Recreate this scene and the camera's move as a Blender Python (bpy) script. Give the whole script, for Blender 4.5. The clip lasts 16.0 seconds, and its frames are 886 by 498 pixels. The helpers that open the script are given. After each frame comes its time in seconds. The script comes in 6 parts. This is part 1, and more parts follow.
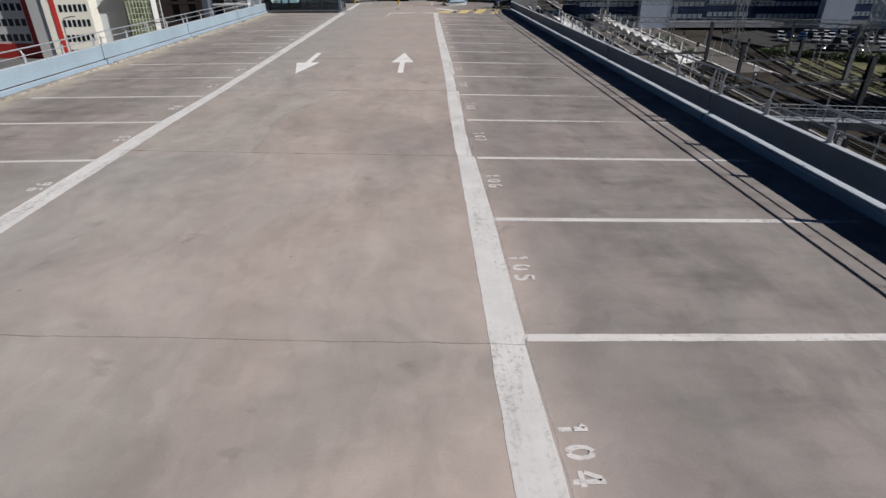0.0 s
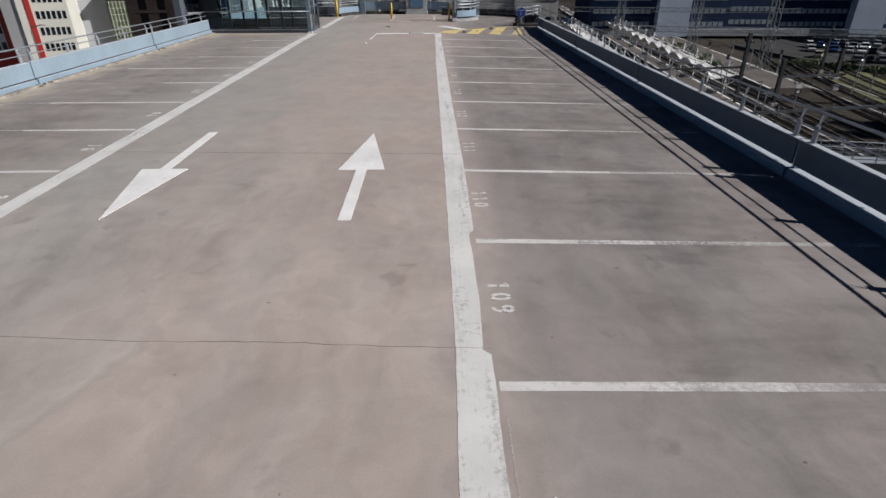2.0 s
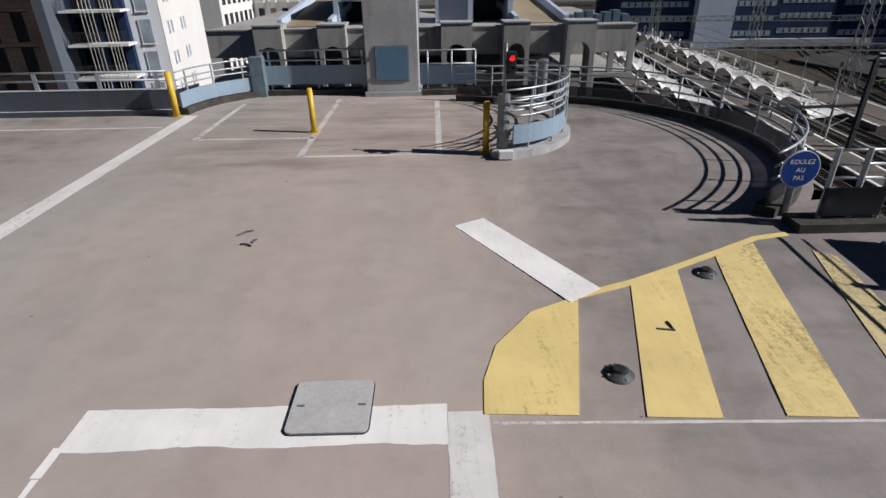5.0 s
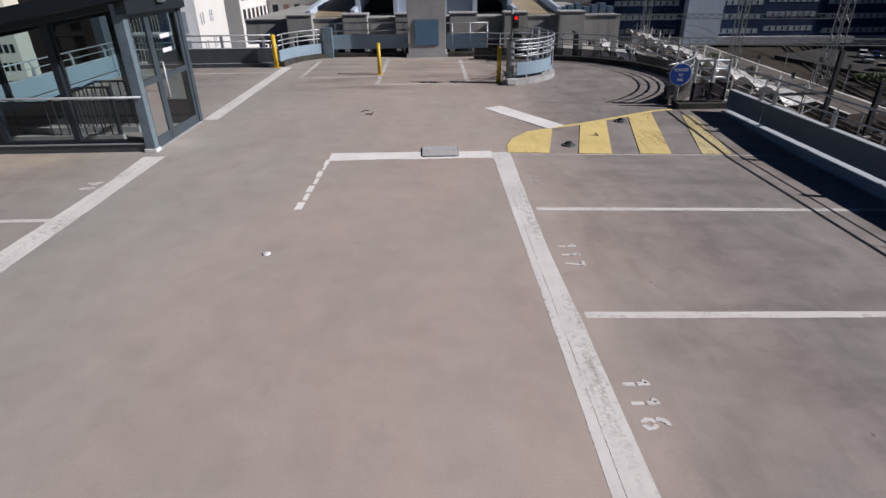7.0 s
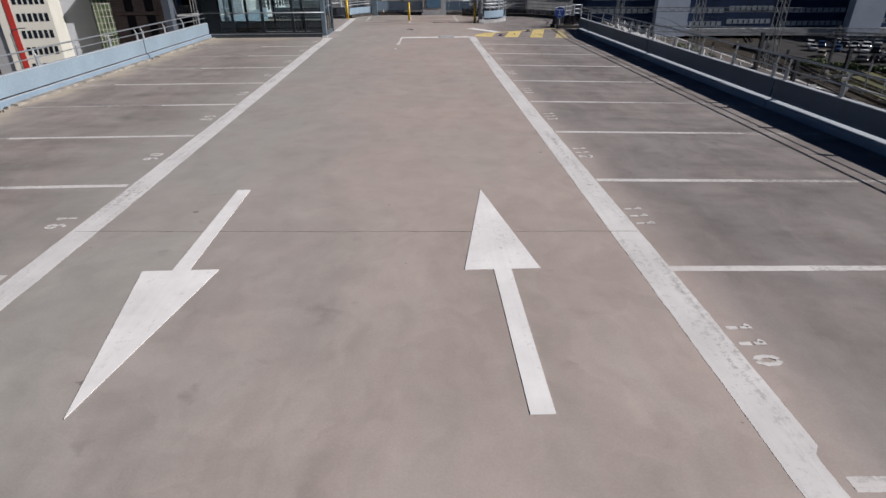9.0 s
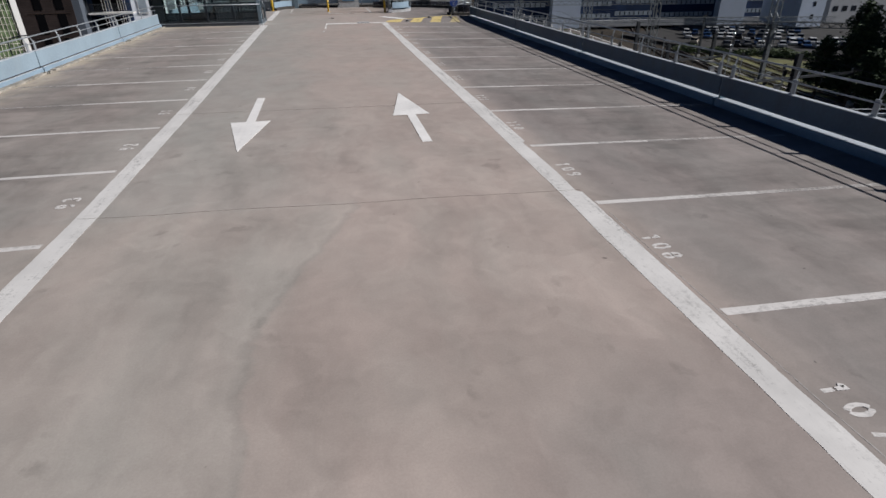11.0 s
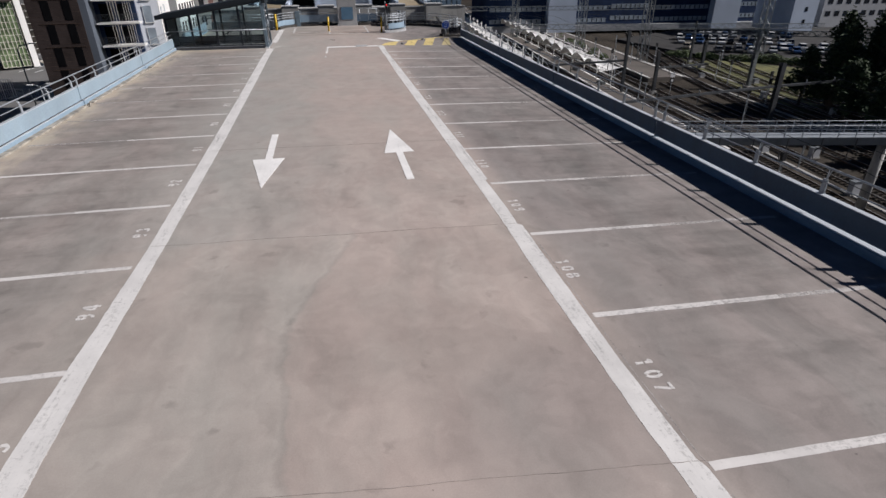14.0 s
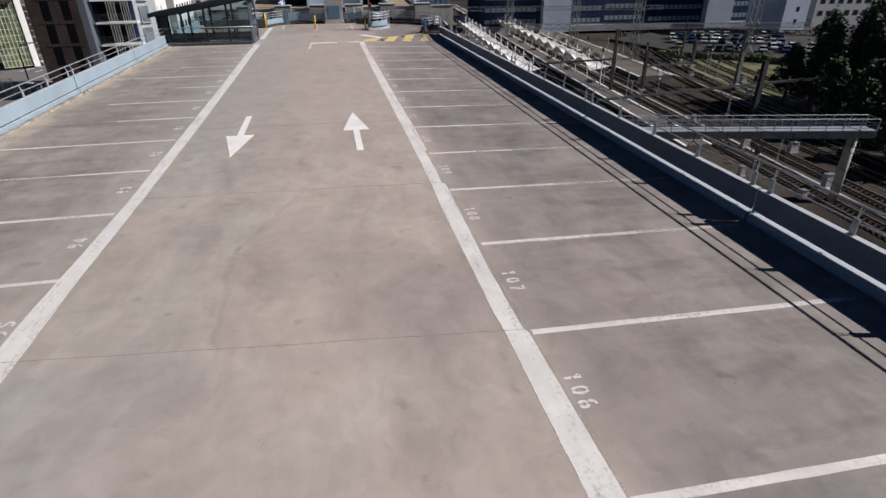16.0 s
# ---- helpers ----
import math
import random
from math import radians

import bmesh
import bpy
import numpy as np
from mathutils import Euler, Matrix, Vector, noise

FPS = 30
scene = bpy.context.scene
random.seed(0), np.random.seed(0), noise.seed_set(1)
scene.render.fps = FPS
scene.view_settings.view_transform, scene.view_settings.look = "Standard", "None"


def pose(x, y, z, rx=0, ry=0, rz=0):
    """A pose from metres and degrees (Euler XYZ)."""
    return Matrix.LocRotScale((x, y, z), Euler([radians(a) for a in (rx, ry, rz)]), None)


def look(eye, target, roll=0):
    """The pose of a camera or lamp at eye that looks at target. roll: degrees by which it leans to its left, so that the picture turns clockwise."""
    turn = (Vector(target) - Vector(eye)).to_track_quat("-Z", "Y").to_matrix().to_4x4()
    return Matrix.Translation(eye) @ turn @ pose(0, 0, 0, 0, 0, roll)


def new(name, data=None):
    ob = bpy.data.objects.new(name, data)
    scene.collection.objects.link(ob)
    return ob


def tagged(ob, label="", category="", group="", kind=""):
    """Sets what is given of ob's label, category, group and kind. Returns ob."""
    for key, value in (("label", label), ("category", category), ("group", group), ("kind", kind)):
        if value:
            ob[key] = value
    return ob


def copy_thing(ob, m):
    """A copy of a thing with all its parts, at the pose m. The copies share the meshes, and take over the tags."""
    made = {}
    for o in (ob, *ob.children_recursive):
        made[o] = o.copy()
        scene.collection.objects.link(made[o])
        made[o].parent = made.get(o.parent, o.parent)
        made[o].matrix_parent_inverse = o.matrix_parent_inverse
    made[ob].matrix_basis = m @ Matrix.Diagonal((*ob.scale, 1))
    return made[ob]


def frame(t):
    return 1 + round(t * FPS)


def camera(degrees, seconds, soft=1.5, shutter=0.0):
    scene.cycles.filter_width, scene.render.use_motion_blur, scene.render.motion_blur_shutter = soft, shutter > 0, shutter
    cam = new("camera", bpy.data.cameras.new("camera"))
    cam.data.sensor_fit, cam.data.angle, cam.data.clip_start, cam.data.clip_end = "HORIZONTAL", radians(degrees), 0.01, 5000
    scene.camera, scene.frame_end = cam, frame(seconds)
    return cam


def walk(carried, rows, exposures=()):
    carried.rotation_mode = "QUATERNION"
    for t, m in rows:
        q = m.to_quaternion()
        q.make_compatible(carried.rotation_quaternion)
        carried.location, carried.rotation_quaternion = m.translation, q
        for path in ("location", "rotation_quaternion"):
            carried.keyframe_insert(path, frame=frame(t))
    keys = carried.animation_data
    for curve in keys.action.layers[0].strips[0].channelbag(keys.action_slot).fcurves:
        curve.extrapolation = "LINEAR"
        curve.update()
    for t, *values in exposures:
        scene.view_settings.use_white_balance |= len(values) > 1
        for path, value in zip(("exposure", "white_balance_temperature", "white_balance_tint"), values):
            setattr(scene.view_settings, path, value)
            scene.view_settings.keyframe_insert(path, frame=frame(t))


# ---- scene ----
cam = camera(77.9, 16.0)
PATH = [
    (0, (-0.835, -3.968, 2.913), (-0.787, -2.196, 1.987), -0.3),
    (0.5, (-0.735, -2.64, 2.855), (-0.697, -0.864, 1.934), -0.5),
    (1, (-0.651, -0.418, 2.87), (-0.624, 1.36, 1.954), -0.6),
    (1.5, (-0.602, 2.668, 2.888), (-0.573, 4.444, 1.97), -0.4),
    (2, (-0.492, 6.667, 2.846), (-0.46, 8.445, 1.932), -0.2),
    (2.5, (-0.4, 11.157, 2.887), (-0.374, 12.934, 1.971), -0.4),
    (3, (-0.319, 16.327, 2.837), (-0.293, 18.104, 1.919), -0.3),
    (3.5, (-0.228, 21.692, 2.802), (-0.202, 23.469, 1.885), -0.5),
    (4, (-0.16, 26.795, 3.09), (-0.142, 28.577, 2.182), -0.8),
    (4.2, (-0.158, 28.415, 3.088), (-0.141, 30.198, 2.18), -0.9),
    (4.6, (-0.24, 30.764, 3.077), (-0.222, 32.547, 2.17), -0.9),
    (5.0, (-0.395, 31.985, 3.05), (-0.374, 33.768, 2.144), -0.9),
    (5.4, (-0.58, 32.213, 3.015), (-0.556, 33.996, 2.111), -0.9),
    (5.8, (-0.778, 31.6, 2.984), (-0.752, 33.384, 2.082), -0.9),
    (6.3, (-1.008, 29.86, 2.965), (-0.982, 31.645, 2.065), -0.95),
    (6.5, (-1.09, 28.908, 2.958), (-1.066, 30.692, 2.053), -0.95),
    (7, (-1.39, 25.825, 2.864), (-1.358, 27.608, 1.959), -0.75),
    (7.5, (-1.551, 21.927, 2.734), (-1.507, 23.712, 1.833), -0.5),
    (8, (-1.912, 17.543, 2.668), (-1.853, 19.324, 1.759), 0.2),
    (8.2, (-1.995, 15.823, 2.569), (-1.948, 17.606, 1.664), -0.25),
    (8.6, (-2.195, 12.75, 2.585), (-2.145, 14.53, 1.676), -0.3),
    (9.1, (-2.42, 9.84, 2.615), (-2.348, 11.617, 1.702), -0.4),
    (9.6, (-2.624, 7.708, 2.643), (-2.5, 9.479, 1.724), -0.46),
    (10.0, (-2.781, 6.386, 2.641), (-2.62, 8.153, 1.72), -0.49),
    (10.3, (-2.904, 5.537, 2.641), (-2.731, 7.303, 1.719), -0.5),
    (10.5, (-2.947, 5.036, 2.638), (-2.764, 6.803, 1.719), -0.5),
    (10.8, (-3.05, 4.362, 2.71), (-2.761, 6.11, 1.78), -0.6),
    (11, (-3.112, 3.996, 2.682), (-2.778, 5.739, 1.76), -0.6),
    (11.5, (-3.325, 3.201, 2.696), (-2.987, 4.943, 1.774), -0.6),
    (12, (-3.431, 2.664, 2.719), (-3.092, 4.407, 1.799), -0.6),
    (12.5, (-3.484, 2.424, 3.009), (-3.146, 4.167, 2.088), -0.5),
    (13, (-3.519, 2.29, 3.605), (-3.179, 4.032, 2.682), -0.4),
    (13.5, (-3.566, 2.141, 4.073), (-3.225, 3.883, 3.151), -0.4),
    (14, (-3.098, 1.889, 4.122), (-2.759, 3.63, 3.199), -0.4),
    (14.5, (-2.288, 1.626, 4.135), (-1.95, 3.367, 3.21), -0.4),
    (15, (-2.0, 1.411, 4.204), (-1.664, 3.153, 3.28), -0.5),
    (15.5, (-2.047, 0.483, 4.142), (-1.71, 2.226, 3.221), -0.5),
    (16, (-2.159, -0.392, 4.093), (-1.821, 1.351, 3.172), -0.5),
]
# seconds, stops, kelvin and tint of the camera's own exposure and white balance
LIGHT = [(0, 0.18, 6450, 10), (2, 0.12, 6400, 10), (4, 0.22, 6450, 11), (6.5, 0.07, 6450, 13), (7, 0.10, 6450, 14), (8, 0.09, 6450, 14), (10.5, 0.07, 6380, 10),
         (12.5, 0.09, 6400, 10), (13.5, 0.17, 6400, 11), (14.5, 0.25, 6500, 13), (16, 0.30, 6550, 13)]
walk(cam, [(t, look(eye, target, roll)) for t, eye, target, roll in PATH], LIGHT)

# ---- sky, sun, exposure ----
SUN_ELEVATION, SUN_AZIMUTH = 34.2, 101.0     # azimuth clockwise from +y
world = bpy.data.worlds.new("world")
scene.world = world
world.use_nodes = True
sky = world.node_tree.nodes.new("ShaderNodeTexSky")
sky.sky_type, sky.sun_disc = "NISHITA", False
sky.sun_elevation, sky.sun_rotation = radians(SUN_ELEVATION), radians(SUN_AZIMUTH)
sky.air_density, sky.dust_density, sky.ozone_density = 1.0, 0.1, 5.0
# a clear, deep blue spring sky
clear_sky = world.node_tree.nodes.new("ShaderNodeMix")
clear_sky.data_type, clear_sky.blend_type = "RGBA", "MULTIPLY"
clear_sky.inputs[0].default_value, clear_sky.inputs[7].default_value = 1.0, (0.80, 0.97, 1.28, 1)
world.node_tree.links.new(sky.outputs[0], clear_sky.inputs[6])
world.node_tree.links.new(clear_sky.outputs[2], world.node_tree.nodes["Background"].inputs[0])
world.node_tree.nodes["Background"].inputs[1].default_value = 0.0135
sun = new("sun", bpy.data.lights.new("sun", "SUN"))
sun.data.energy, sun.data.angle, sun.data.color = 5.0, radians(0.6), (1.0, 0.968, 0.94)
_a, _e = radians(SUN_AZIMUTH), radians(SUN_ELEVATION)
sun.matrix_world = look((60 * math.sin(_a) * math.cos(_e), 60 * math.cos(_a) * math.cos(_e), 60 * math.sin(_e)), (0, 0, 0))

# ---- materials ----


class Nodes:
    def __init__(self, name, rough=0.6, metal=0.0):
        self.mat = bpy.data.materials.new(name)
        self.mat.use_nodes = True
        self.tree = self.mat.node_tree
        self.bsdf = self.tree.nodes["Principled BSDF"]
        self.bsdf.inputs["Roughness"].default_value = rough
        self.bsdf.inputs["Metallic"].default_value = metal
        self.coords = self.tree.nodes.new("ShaderNodeTexCoord").outputs["Object"]

    def node(self, kind, **values):
        n = self.tree.nodes.new(kind)
        for key, value in values.items():
            n.inputs[key].default_value = value
        return n

    def link(self, a, b):
        self.tree.links.new(a, b)

    def stretched(self, sx, sy, sz):
        m = self.node("ShaderNodeMapping")
        m.inputs["Scale"].default_value = (sx, sy, sz)
        self.link(self.coords, m.inputs["Vector"])
        return m.outputs[0]

    def noise(self, scale, detail=4.0, rough=0.55, vector=None):
        n = self.node("ShaderNodeTexNoise", Scale=scale, Detail=detail, Roughness=rough)
        self.link(vector or self.coords, n.inputs["Vector"])
        return n.outputs["Fac"]

    def ramp(self, fac, stops):
        n = self.node("ShaderNodeValToRGB")
        els = n.color_ramp.elements
        while len(els) < len(stops):
            els.new(0.5)
        for el, (p, c) in zip(els, stops):
            el.position, el.color = p, (c if len(c) == 4 else (*c, 1))
        self.link(fac, n.inputs[0])
        return n.outputs[0]

    def mix(self, fac, a, b, mode="MIX"):
        n = self.node("ShaderNodeMix")
        n.data_type, n.blend_type = "RGBA", mode
        for socket, value in ((n.inputs[0], fac), (n.inputs[6], a), (n.inputs[7], b)):
            if isinstance(value, (int, float)):
                socket.default_value = value
            elif isinstance(value, tuple):
                socket.default_value = value
            else:
                self.link(value, socket)
        return n.outputs[2]

    def colour(self, socket):
        self.link(socket, self.bsdf.inputs["Base Color"])

    def bump(self, height, strength=0.2, distance=0.01):
        n = self.node("ShaderNodeBump", Strength=strength, Distance=distance)
        self.link(height, n.inputs["Height"])
        self.link(n.outputs[0], self.bsdf.inputs["Normal"])


def grey(v):
    return (v, v, v, 1)


def worn(name, base, rough=0.6, metal=0.0, spread=0.14, large=1.2, fine=30.0, bump=0.12, stain=None):
    """A painted, cast or metal surface with broad patches and fine grain."""
    n = Nodes(name, rough, metal)
    lo = tuple(c * (1 - spread) for c in base[:3]) + (1,)
    hi = tuple(min(1, c * (1 + spread)) for c in base[:3]) + (1,)
    big = n.ramp(n.noise(large, 5), [(0.3, lo), (0.7, hi)])
    small = n.ramp(n.noise(fine, 3), [(0.3, grey(0.86)), (0.7, grey(1.0))])
    col = n.mix(1.0, big, small, "MULTIPLY")
    if stain:
        streak = n.ramp(n.noise(2.2, 6, 0.65, n.stretched(1, 1, 0.15)), [(0.52, grey(0)), (0.72, grey(1))])
        col = n.mix(n.mix(1.0, streak, grey(0.6), "MULTIPLY"), col, stain)
    n.colour(col)
    n.bump(n.noise(fine * 2, 3), bump)
    return n.mat


def deck_material():
    n = Nodes("deck_screed", 0.8)

    def times(col, other):
        return n.mix(1.0, col, other, "MULTIPLY")

    warp = n.node("ShaderNodeVectorMath")
    warp.operation = "ADD"
    wob = n.node("ShaderNodeTexNoise", Scale=0.45, Detail=4.0)
    n.link(n.coords, wob.inputs["Vector"])
    n.link(n.coords, warp.inputs[0])
    n.link(wob.outputs["Color"], warp.inputs[1])
    ragged = n.node("ShaderNodeVectorMath")
    ragged.operation = "MULTIPLY_ADD"
    ragged.inputs[1].default_value = (0.30, 0.30, 0.0)
    jag = n.node("ShaderNodeTexNoise", Scale=3.0, Detail=6.0, Roughness=0.65)
    n.link(n.coords, jag.inputs["Vector"])
    n.link(jag.outputs["Color"], ragged.inputs[0])
    n.link(warp.outputs[0], ragged.inputs[2])
    flow = ragged.outputs[0]
    sep = n.node("ShaderNodeSeparateXYZ")
    n.link(flow, sep.inputs[0])
    plain = n.node("ShaderNodeSeparateXYZ")
    n.link(n.coords, plain.inputs[0])

    def across(a, b, source=sep):
        m = n.node("ShaderNodeMapRange")
        m.interpolation_type = "SMOOTHSTEP"
        m.inputs["From Min"].default_value, m.inputs["From Max"].default_value = a, b
        n.link(source.outputs[0], m.inputs["Value"])
        return m.outputs[0]

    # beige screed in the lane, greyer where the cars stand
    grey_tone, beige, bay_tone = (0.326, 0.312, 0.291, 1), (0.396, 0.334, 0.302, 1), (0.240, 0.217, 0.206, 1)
    patch = n.ramp(n.noise(0.22, 4, 0.5, flow), [(0.40, grey(0)), (0.62, grey(1))])

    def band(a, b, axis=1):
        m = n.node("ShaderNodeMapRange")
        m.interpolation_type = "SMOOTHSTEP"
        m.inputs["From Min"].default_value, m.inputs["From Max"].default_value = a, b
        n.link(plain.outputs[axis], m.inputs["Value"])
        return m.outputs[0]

    # one pour has a sharp ragged seam between its grey and its pinkish half
    lean = n.node("ShaderNodeMapRange")
    lean.inputs["From Min"].default_value, lean.inputs["From Max"].default_value = 7.6, 10.6
    lean.inputs["To Max"].default_value = -0.85
    n.link(plain.outputs[1], lean.inputs["Value"])
    leaning = n.node("ShaderNodeMath")
    leaning.operation = "ADD"
    n.link(sep.outputs[0], leaning.inputs[0])
    n.link(lean.outputs[0], leaning.inputs[1])
    pour = times(band(4.9, 5.5), band(10.75, 10.45))
    seam = across(-3.26, -3.18, leaning)
    side = n.mix(pour, across(-5.6, -1.2), seam)
    lane = n.mix(n.mix(0.25, side, patch), n.mix(pour, grey_tone, (0.372, 0.335, 0.305, 1)), beige)
    fringe = n.ramp(across(-4.1, -3.17, leaning), [(0.0, grey(0.97)), (0.6, grey(1.03)), (0.93, grey(1.06)), (0.985, grey(0.91)), (1.0, grey(0.97))])
    lane = n.mix(pour, lane, times(lane, fringe))
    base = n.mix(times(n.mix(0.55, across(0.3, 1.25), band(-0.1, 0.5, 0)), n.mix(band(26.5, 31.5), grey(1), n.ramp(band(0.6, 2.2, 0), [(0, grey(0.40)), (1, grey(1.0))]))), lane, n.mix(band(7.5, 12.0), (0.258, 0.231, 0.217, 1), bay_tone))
    # a greyer patch in the lane beside the bays
    spot = n.node("ShaderNodeVectorMath")
    spot.operation = "DISTANCE"
    spot.inputs[1].default_value = (-0.15, 6.5, 0.3)
    n.link(flow, spot.inputs[0])
    near = n.node("ShaderNodeMapRange")
    near.interpolation_type = "SMOOTHSTEP"
    near.inputs["From Min"].default_value, near.inputs["From Max"].default_value = 2.0, 0.7
    near.inputs["To Max"].default_value = 0.55
    n.link(spot.outputs["Value"], near.inputs["Value"])
    base = n.mix(near.outputs[0], base, bay_tone)
    base = n.mix(across(-5.2, -7.6), base, (0.292, 0.262, 0.243, 1))
    calm = base
    blot = n.ramp(n.noise(0.55, 6, 0.6, flow), [(0.30, grey(0.85)), (0.5, grey(1)), (0.72, grey(1.10))])
    base = times(base, blot)
    # dried tide marks along the edges of the pours
    tide = n.ramp(n.noise(0.5, 3, 0.5, flow), [(0.430, grey(1)), (0.462, grey(1.035)), (0.474, grey(0.975)), (0.53, grey(1)), (0.565, grey(1.03)), (0.576, grey(0.98)), (0.64, grey(1))])
    base = times(base, tide)
    squash = n.node("ShaderNodeMapping")
    squash.inputs["Scale"].default_value = (1.6, 0.55, 1)
    squash.inputs["Rotation"].default_value = (0, 0, 0.35)
    n.link(flow, squash.inputs["Vector"])
    cloud = n.ramp(n.noise(0.9, 7, 0.62, squash.outputs[0]), [(0.30, grey(0.86)), (0.48, grey(1)), (0.68, grey(1.09))])
    base = times(base, cloud)
    trowel = n.node("ShaderNodeMapping")
    trowel.inputs["Scale"].default_value = (3.2, 0.8, 1)
    trowel.inputs["Rotation"].default_value = (0, 0, -0.7)
    n.link(flow, trowel.inputs["Vector"])
    base = times(base, n.ramp(n.noise(1.0, 6, 0.6, trowel.outputs[0]), [(0.32, grey(0.94)), (0.5, grey(1)), (0.68, grey(1.045))]))
    spots = n.ramp(n.noise(2.1, 3, 0.5, flow), [(0.26, grey(0.80)), (0.34, grey(1))])
    base = times(base, spots)
    # the further pours were finished more evenly
    base = n.mix(times(times(band(13.0, 19.0), grey(0.68)), band(0.9, -0.2, 0)), base, calm)
    # smears across the bays, from tyres and dripping oil
    smear = n.ramp(n.noise(1.0, 7, 0.64, n.stretched(0.5, 1.7, 1)), [(0.34, grey(0.75)), (0.50, grey(0.97)), (0.7, grey(1.05))])
    shift = n.node("ShaderNodeMath")
    shift.operation = "ADD"
    shift.inputs[1].default_value = 3.2
    bay = n.node("ShaderNodeMath")
    bay.operation = "ABSOLUTE"
    n.link(plain.outputs[0], shift.inputs[0])
    n.link(shift.outputs[0], bay.inputs[0])
    inbay = n.node("ShaderNodeMapRange")
    inbay.inputs["From Min"].default_value, inbay.inputs["From Max"].default_value = 3.3, 5.0
    n.link(bay.outputs[0], inbay.inputs["Value"])
    grease = n.ramp(n.noise(0.7, 5, 0.6, flow), [(0.48, grey(1)), (0.56, grey(0.88)), (0.74, grey(0.78))])
    ripple = n.ramp(n.noise(1.9, 6, 0.62, squash.outputs[0]), [(0.34, grey(0.90)), (0.5, grey(1)), (0.66, grey(1.06))])
    base = n.mix(inbay.outputs[0], base, times(times(times(base, smear), grease), ripple))
    # sandy silt that collects along the western edge
    silt = times(times(across(-10.0, -11.1, plain), band(36.2, 35.7)), n.ramp(n.noise(1.3, 6, 0.65, n.stretched(1.4, 0.5, 1)), [(0.40, grey(0)), (0.56, grey(0.9))]))
    base = n.mix(silt, base, (0.43, 0.375, 0.30, 1))
    edge_silt = times(across(-10.7, -11.2, plain), n.ramp(n.noise(2.2, 5, 0.6), [(0.36, grey(0.1)), (0.55, grey(1))]))
    base = n.mix(edge_silt, base, (0.42, 0.36, 0.285, 1))
    lobby_dust = times(times(times(band(33.9, 35.6), band(36.2, 35.7)), across(-6.9, -8.2, plain)), n.ramp(n.noise(1.1, 5, 0.6), [(0.38, grey(0)), (0.58, grey(0.8))]))
    base = n.mix(lobby_dust, base, (0.40, 0.345, 0.265, 1))
    # cars that turn towards the ramp drag brown streaks over the deck
    drag = n.ramp(n.noise(0.9, 7, 0.66, n.stretched(0.45, 2.0, 1)), [(0.36, (0.66, 0.66, 0.65)), (0.52, (0.90, 0.89, 0.87)), (0.68, grey(1.03))])
    turning = times(times(band(39.6, 41.8), band(-6.3, -5.0, 0)), band(1.4, 0.2, 0))
    base = n.mix(turning, base, times(base, drag))
    # smudges and a faint shift between pinkish and greenish grey
    mottle = n.ramp(n.noise(2.4, 5, 0.6, flow), [(0.30, grey(0.92)), (0.5, grey(1)), (0.68, grey(1.05))])
    base = times(base, mottle)
    base = times(base, n.ramp(n.noise(0.75, 4, 0.55, squash.outputs[0]), [(0.36, (0.985, 1.0, 0.995)), (0.62, (1.025, 0.997, 0.99))]))
    grain = n.ramp(n.noise(55, 4, 0.75), [(0.25, grey(0.90)), (0.7, grey(1.05))])
    base = times(base, grain)
    speck = n.ramp(n.noise(6.5, 2, 0.5), [(0.215, grey(0.55)), (0.235, grey(1))])
    base = times(base, speck)
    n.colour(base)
    n.bump(n.noise(90, 4, 0.7), 0.12, 0.006)
    return n.mat


def paint_material(name, colour, wear=0.5, along_y=True):
    """Road paint, rolled on in streaks, thin and scuffed down to the screed."""
    n = Nodes(name, 0.75)
    fine, long_ = (22.0, 0.5), (5.0, 0.6)
    streak = n.noise(1.0, 8, 0.7, n.stretched(*long_, 1) if along_y else n.stretched(long_[1], long_[0], 1))
    brush = n.noise(1.0, 5, 0.7, n.stretched(*fine, 1) if along_y else n.stretched(fine[1], fine[0], 1))
    chips = n.noise(16, 8, 0.8)
    both = n.mix(0.5, n.mix(0.22, streak, brush), chips)
    mask = n.ramp(both, [(0.33 + 0.1 * wear, grey(0.9)), (0.45 + 0.1 * wear, grey(0))])
    patchy = n.ramp(n.noise(0.7, 5), [(0.36, grey(0.25)), (0.62, grey(1))])
    dirt = n.ramp(n.noise(1.3, 6, 0.65), [(0.3, grey(0.80)), (0.65, grey(1))])
    lines = n.ramp(brush, [(0.3, grey(0.95)), (0.6, grey(1.0))])
    col = n.mix(1.0, n.mix(1.0, colour, dirt, "MULTIPLY"), lines, "MULTIPLY")
    n.colour(col)
    n.bump(chips, 0.15, 0.004)
    # where the paint has gone the screed lies bare
    bare, both_ = n.node("ShaderNodeBsdfTransparent"), n.node("ShaderNodeMixShader")
    n.link(n.mix(1.0, mask, patchy, "MULTIPLY"), both_.inputs[0])
    n.link(n.bsdf.outputs[0], both_.inputs[1])
    n.link(bare.outputs[0], both_.inputs[2])
    n.link(both_.outputs[0], n.tree.nodes["Material Output"].inputs[0])
    return n.mat


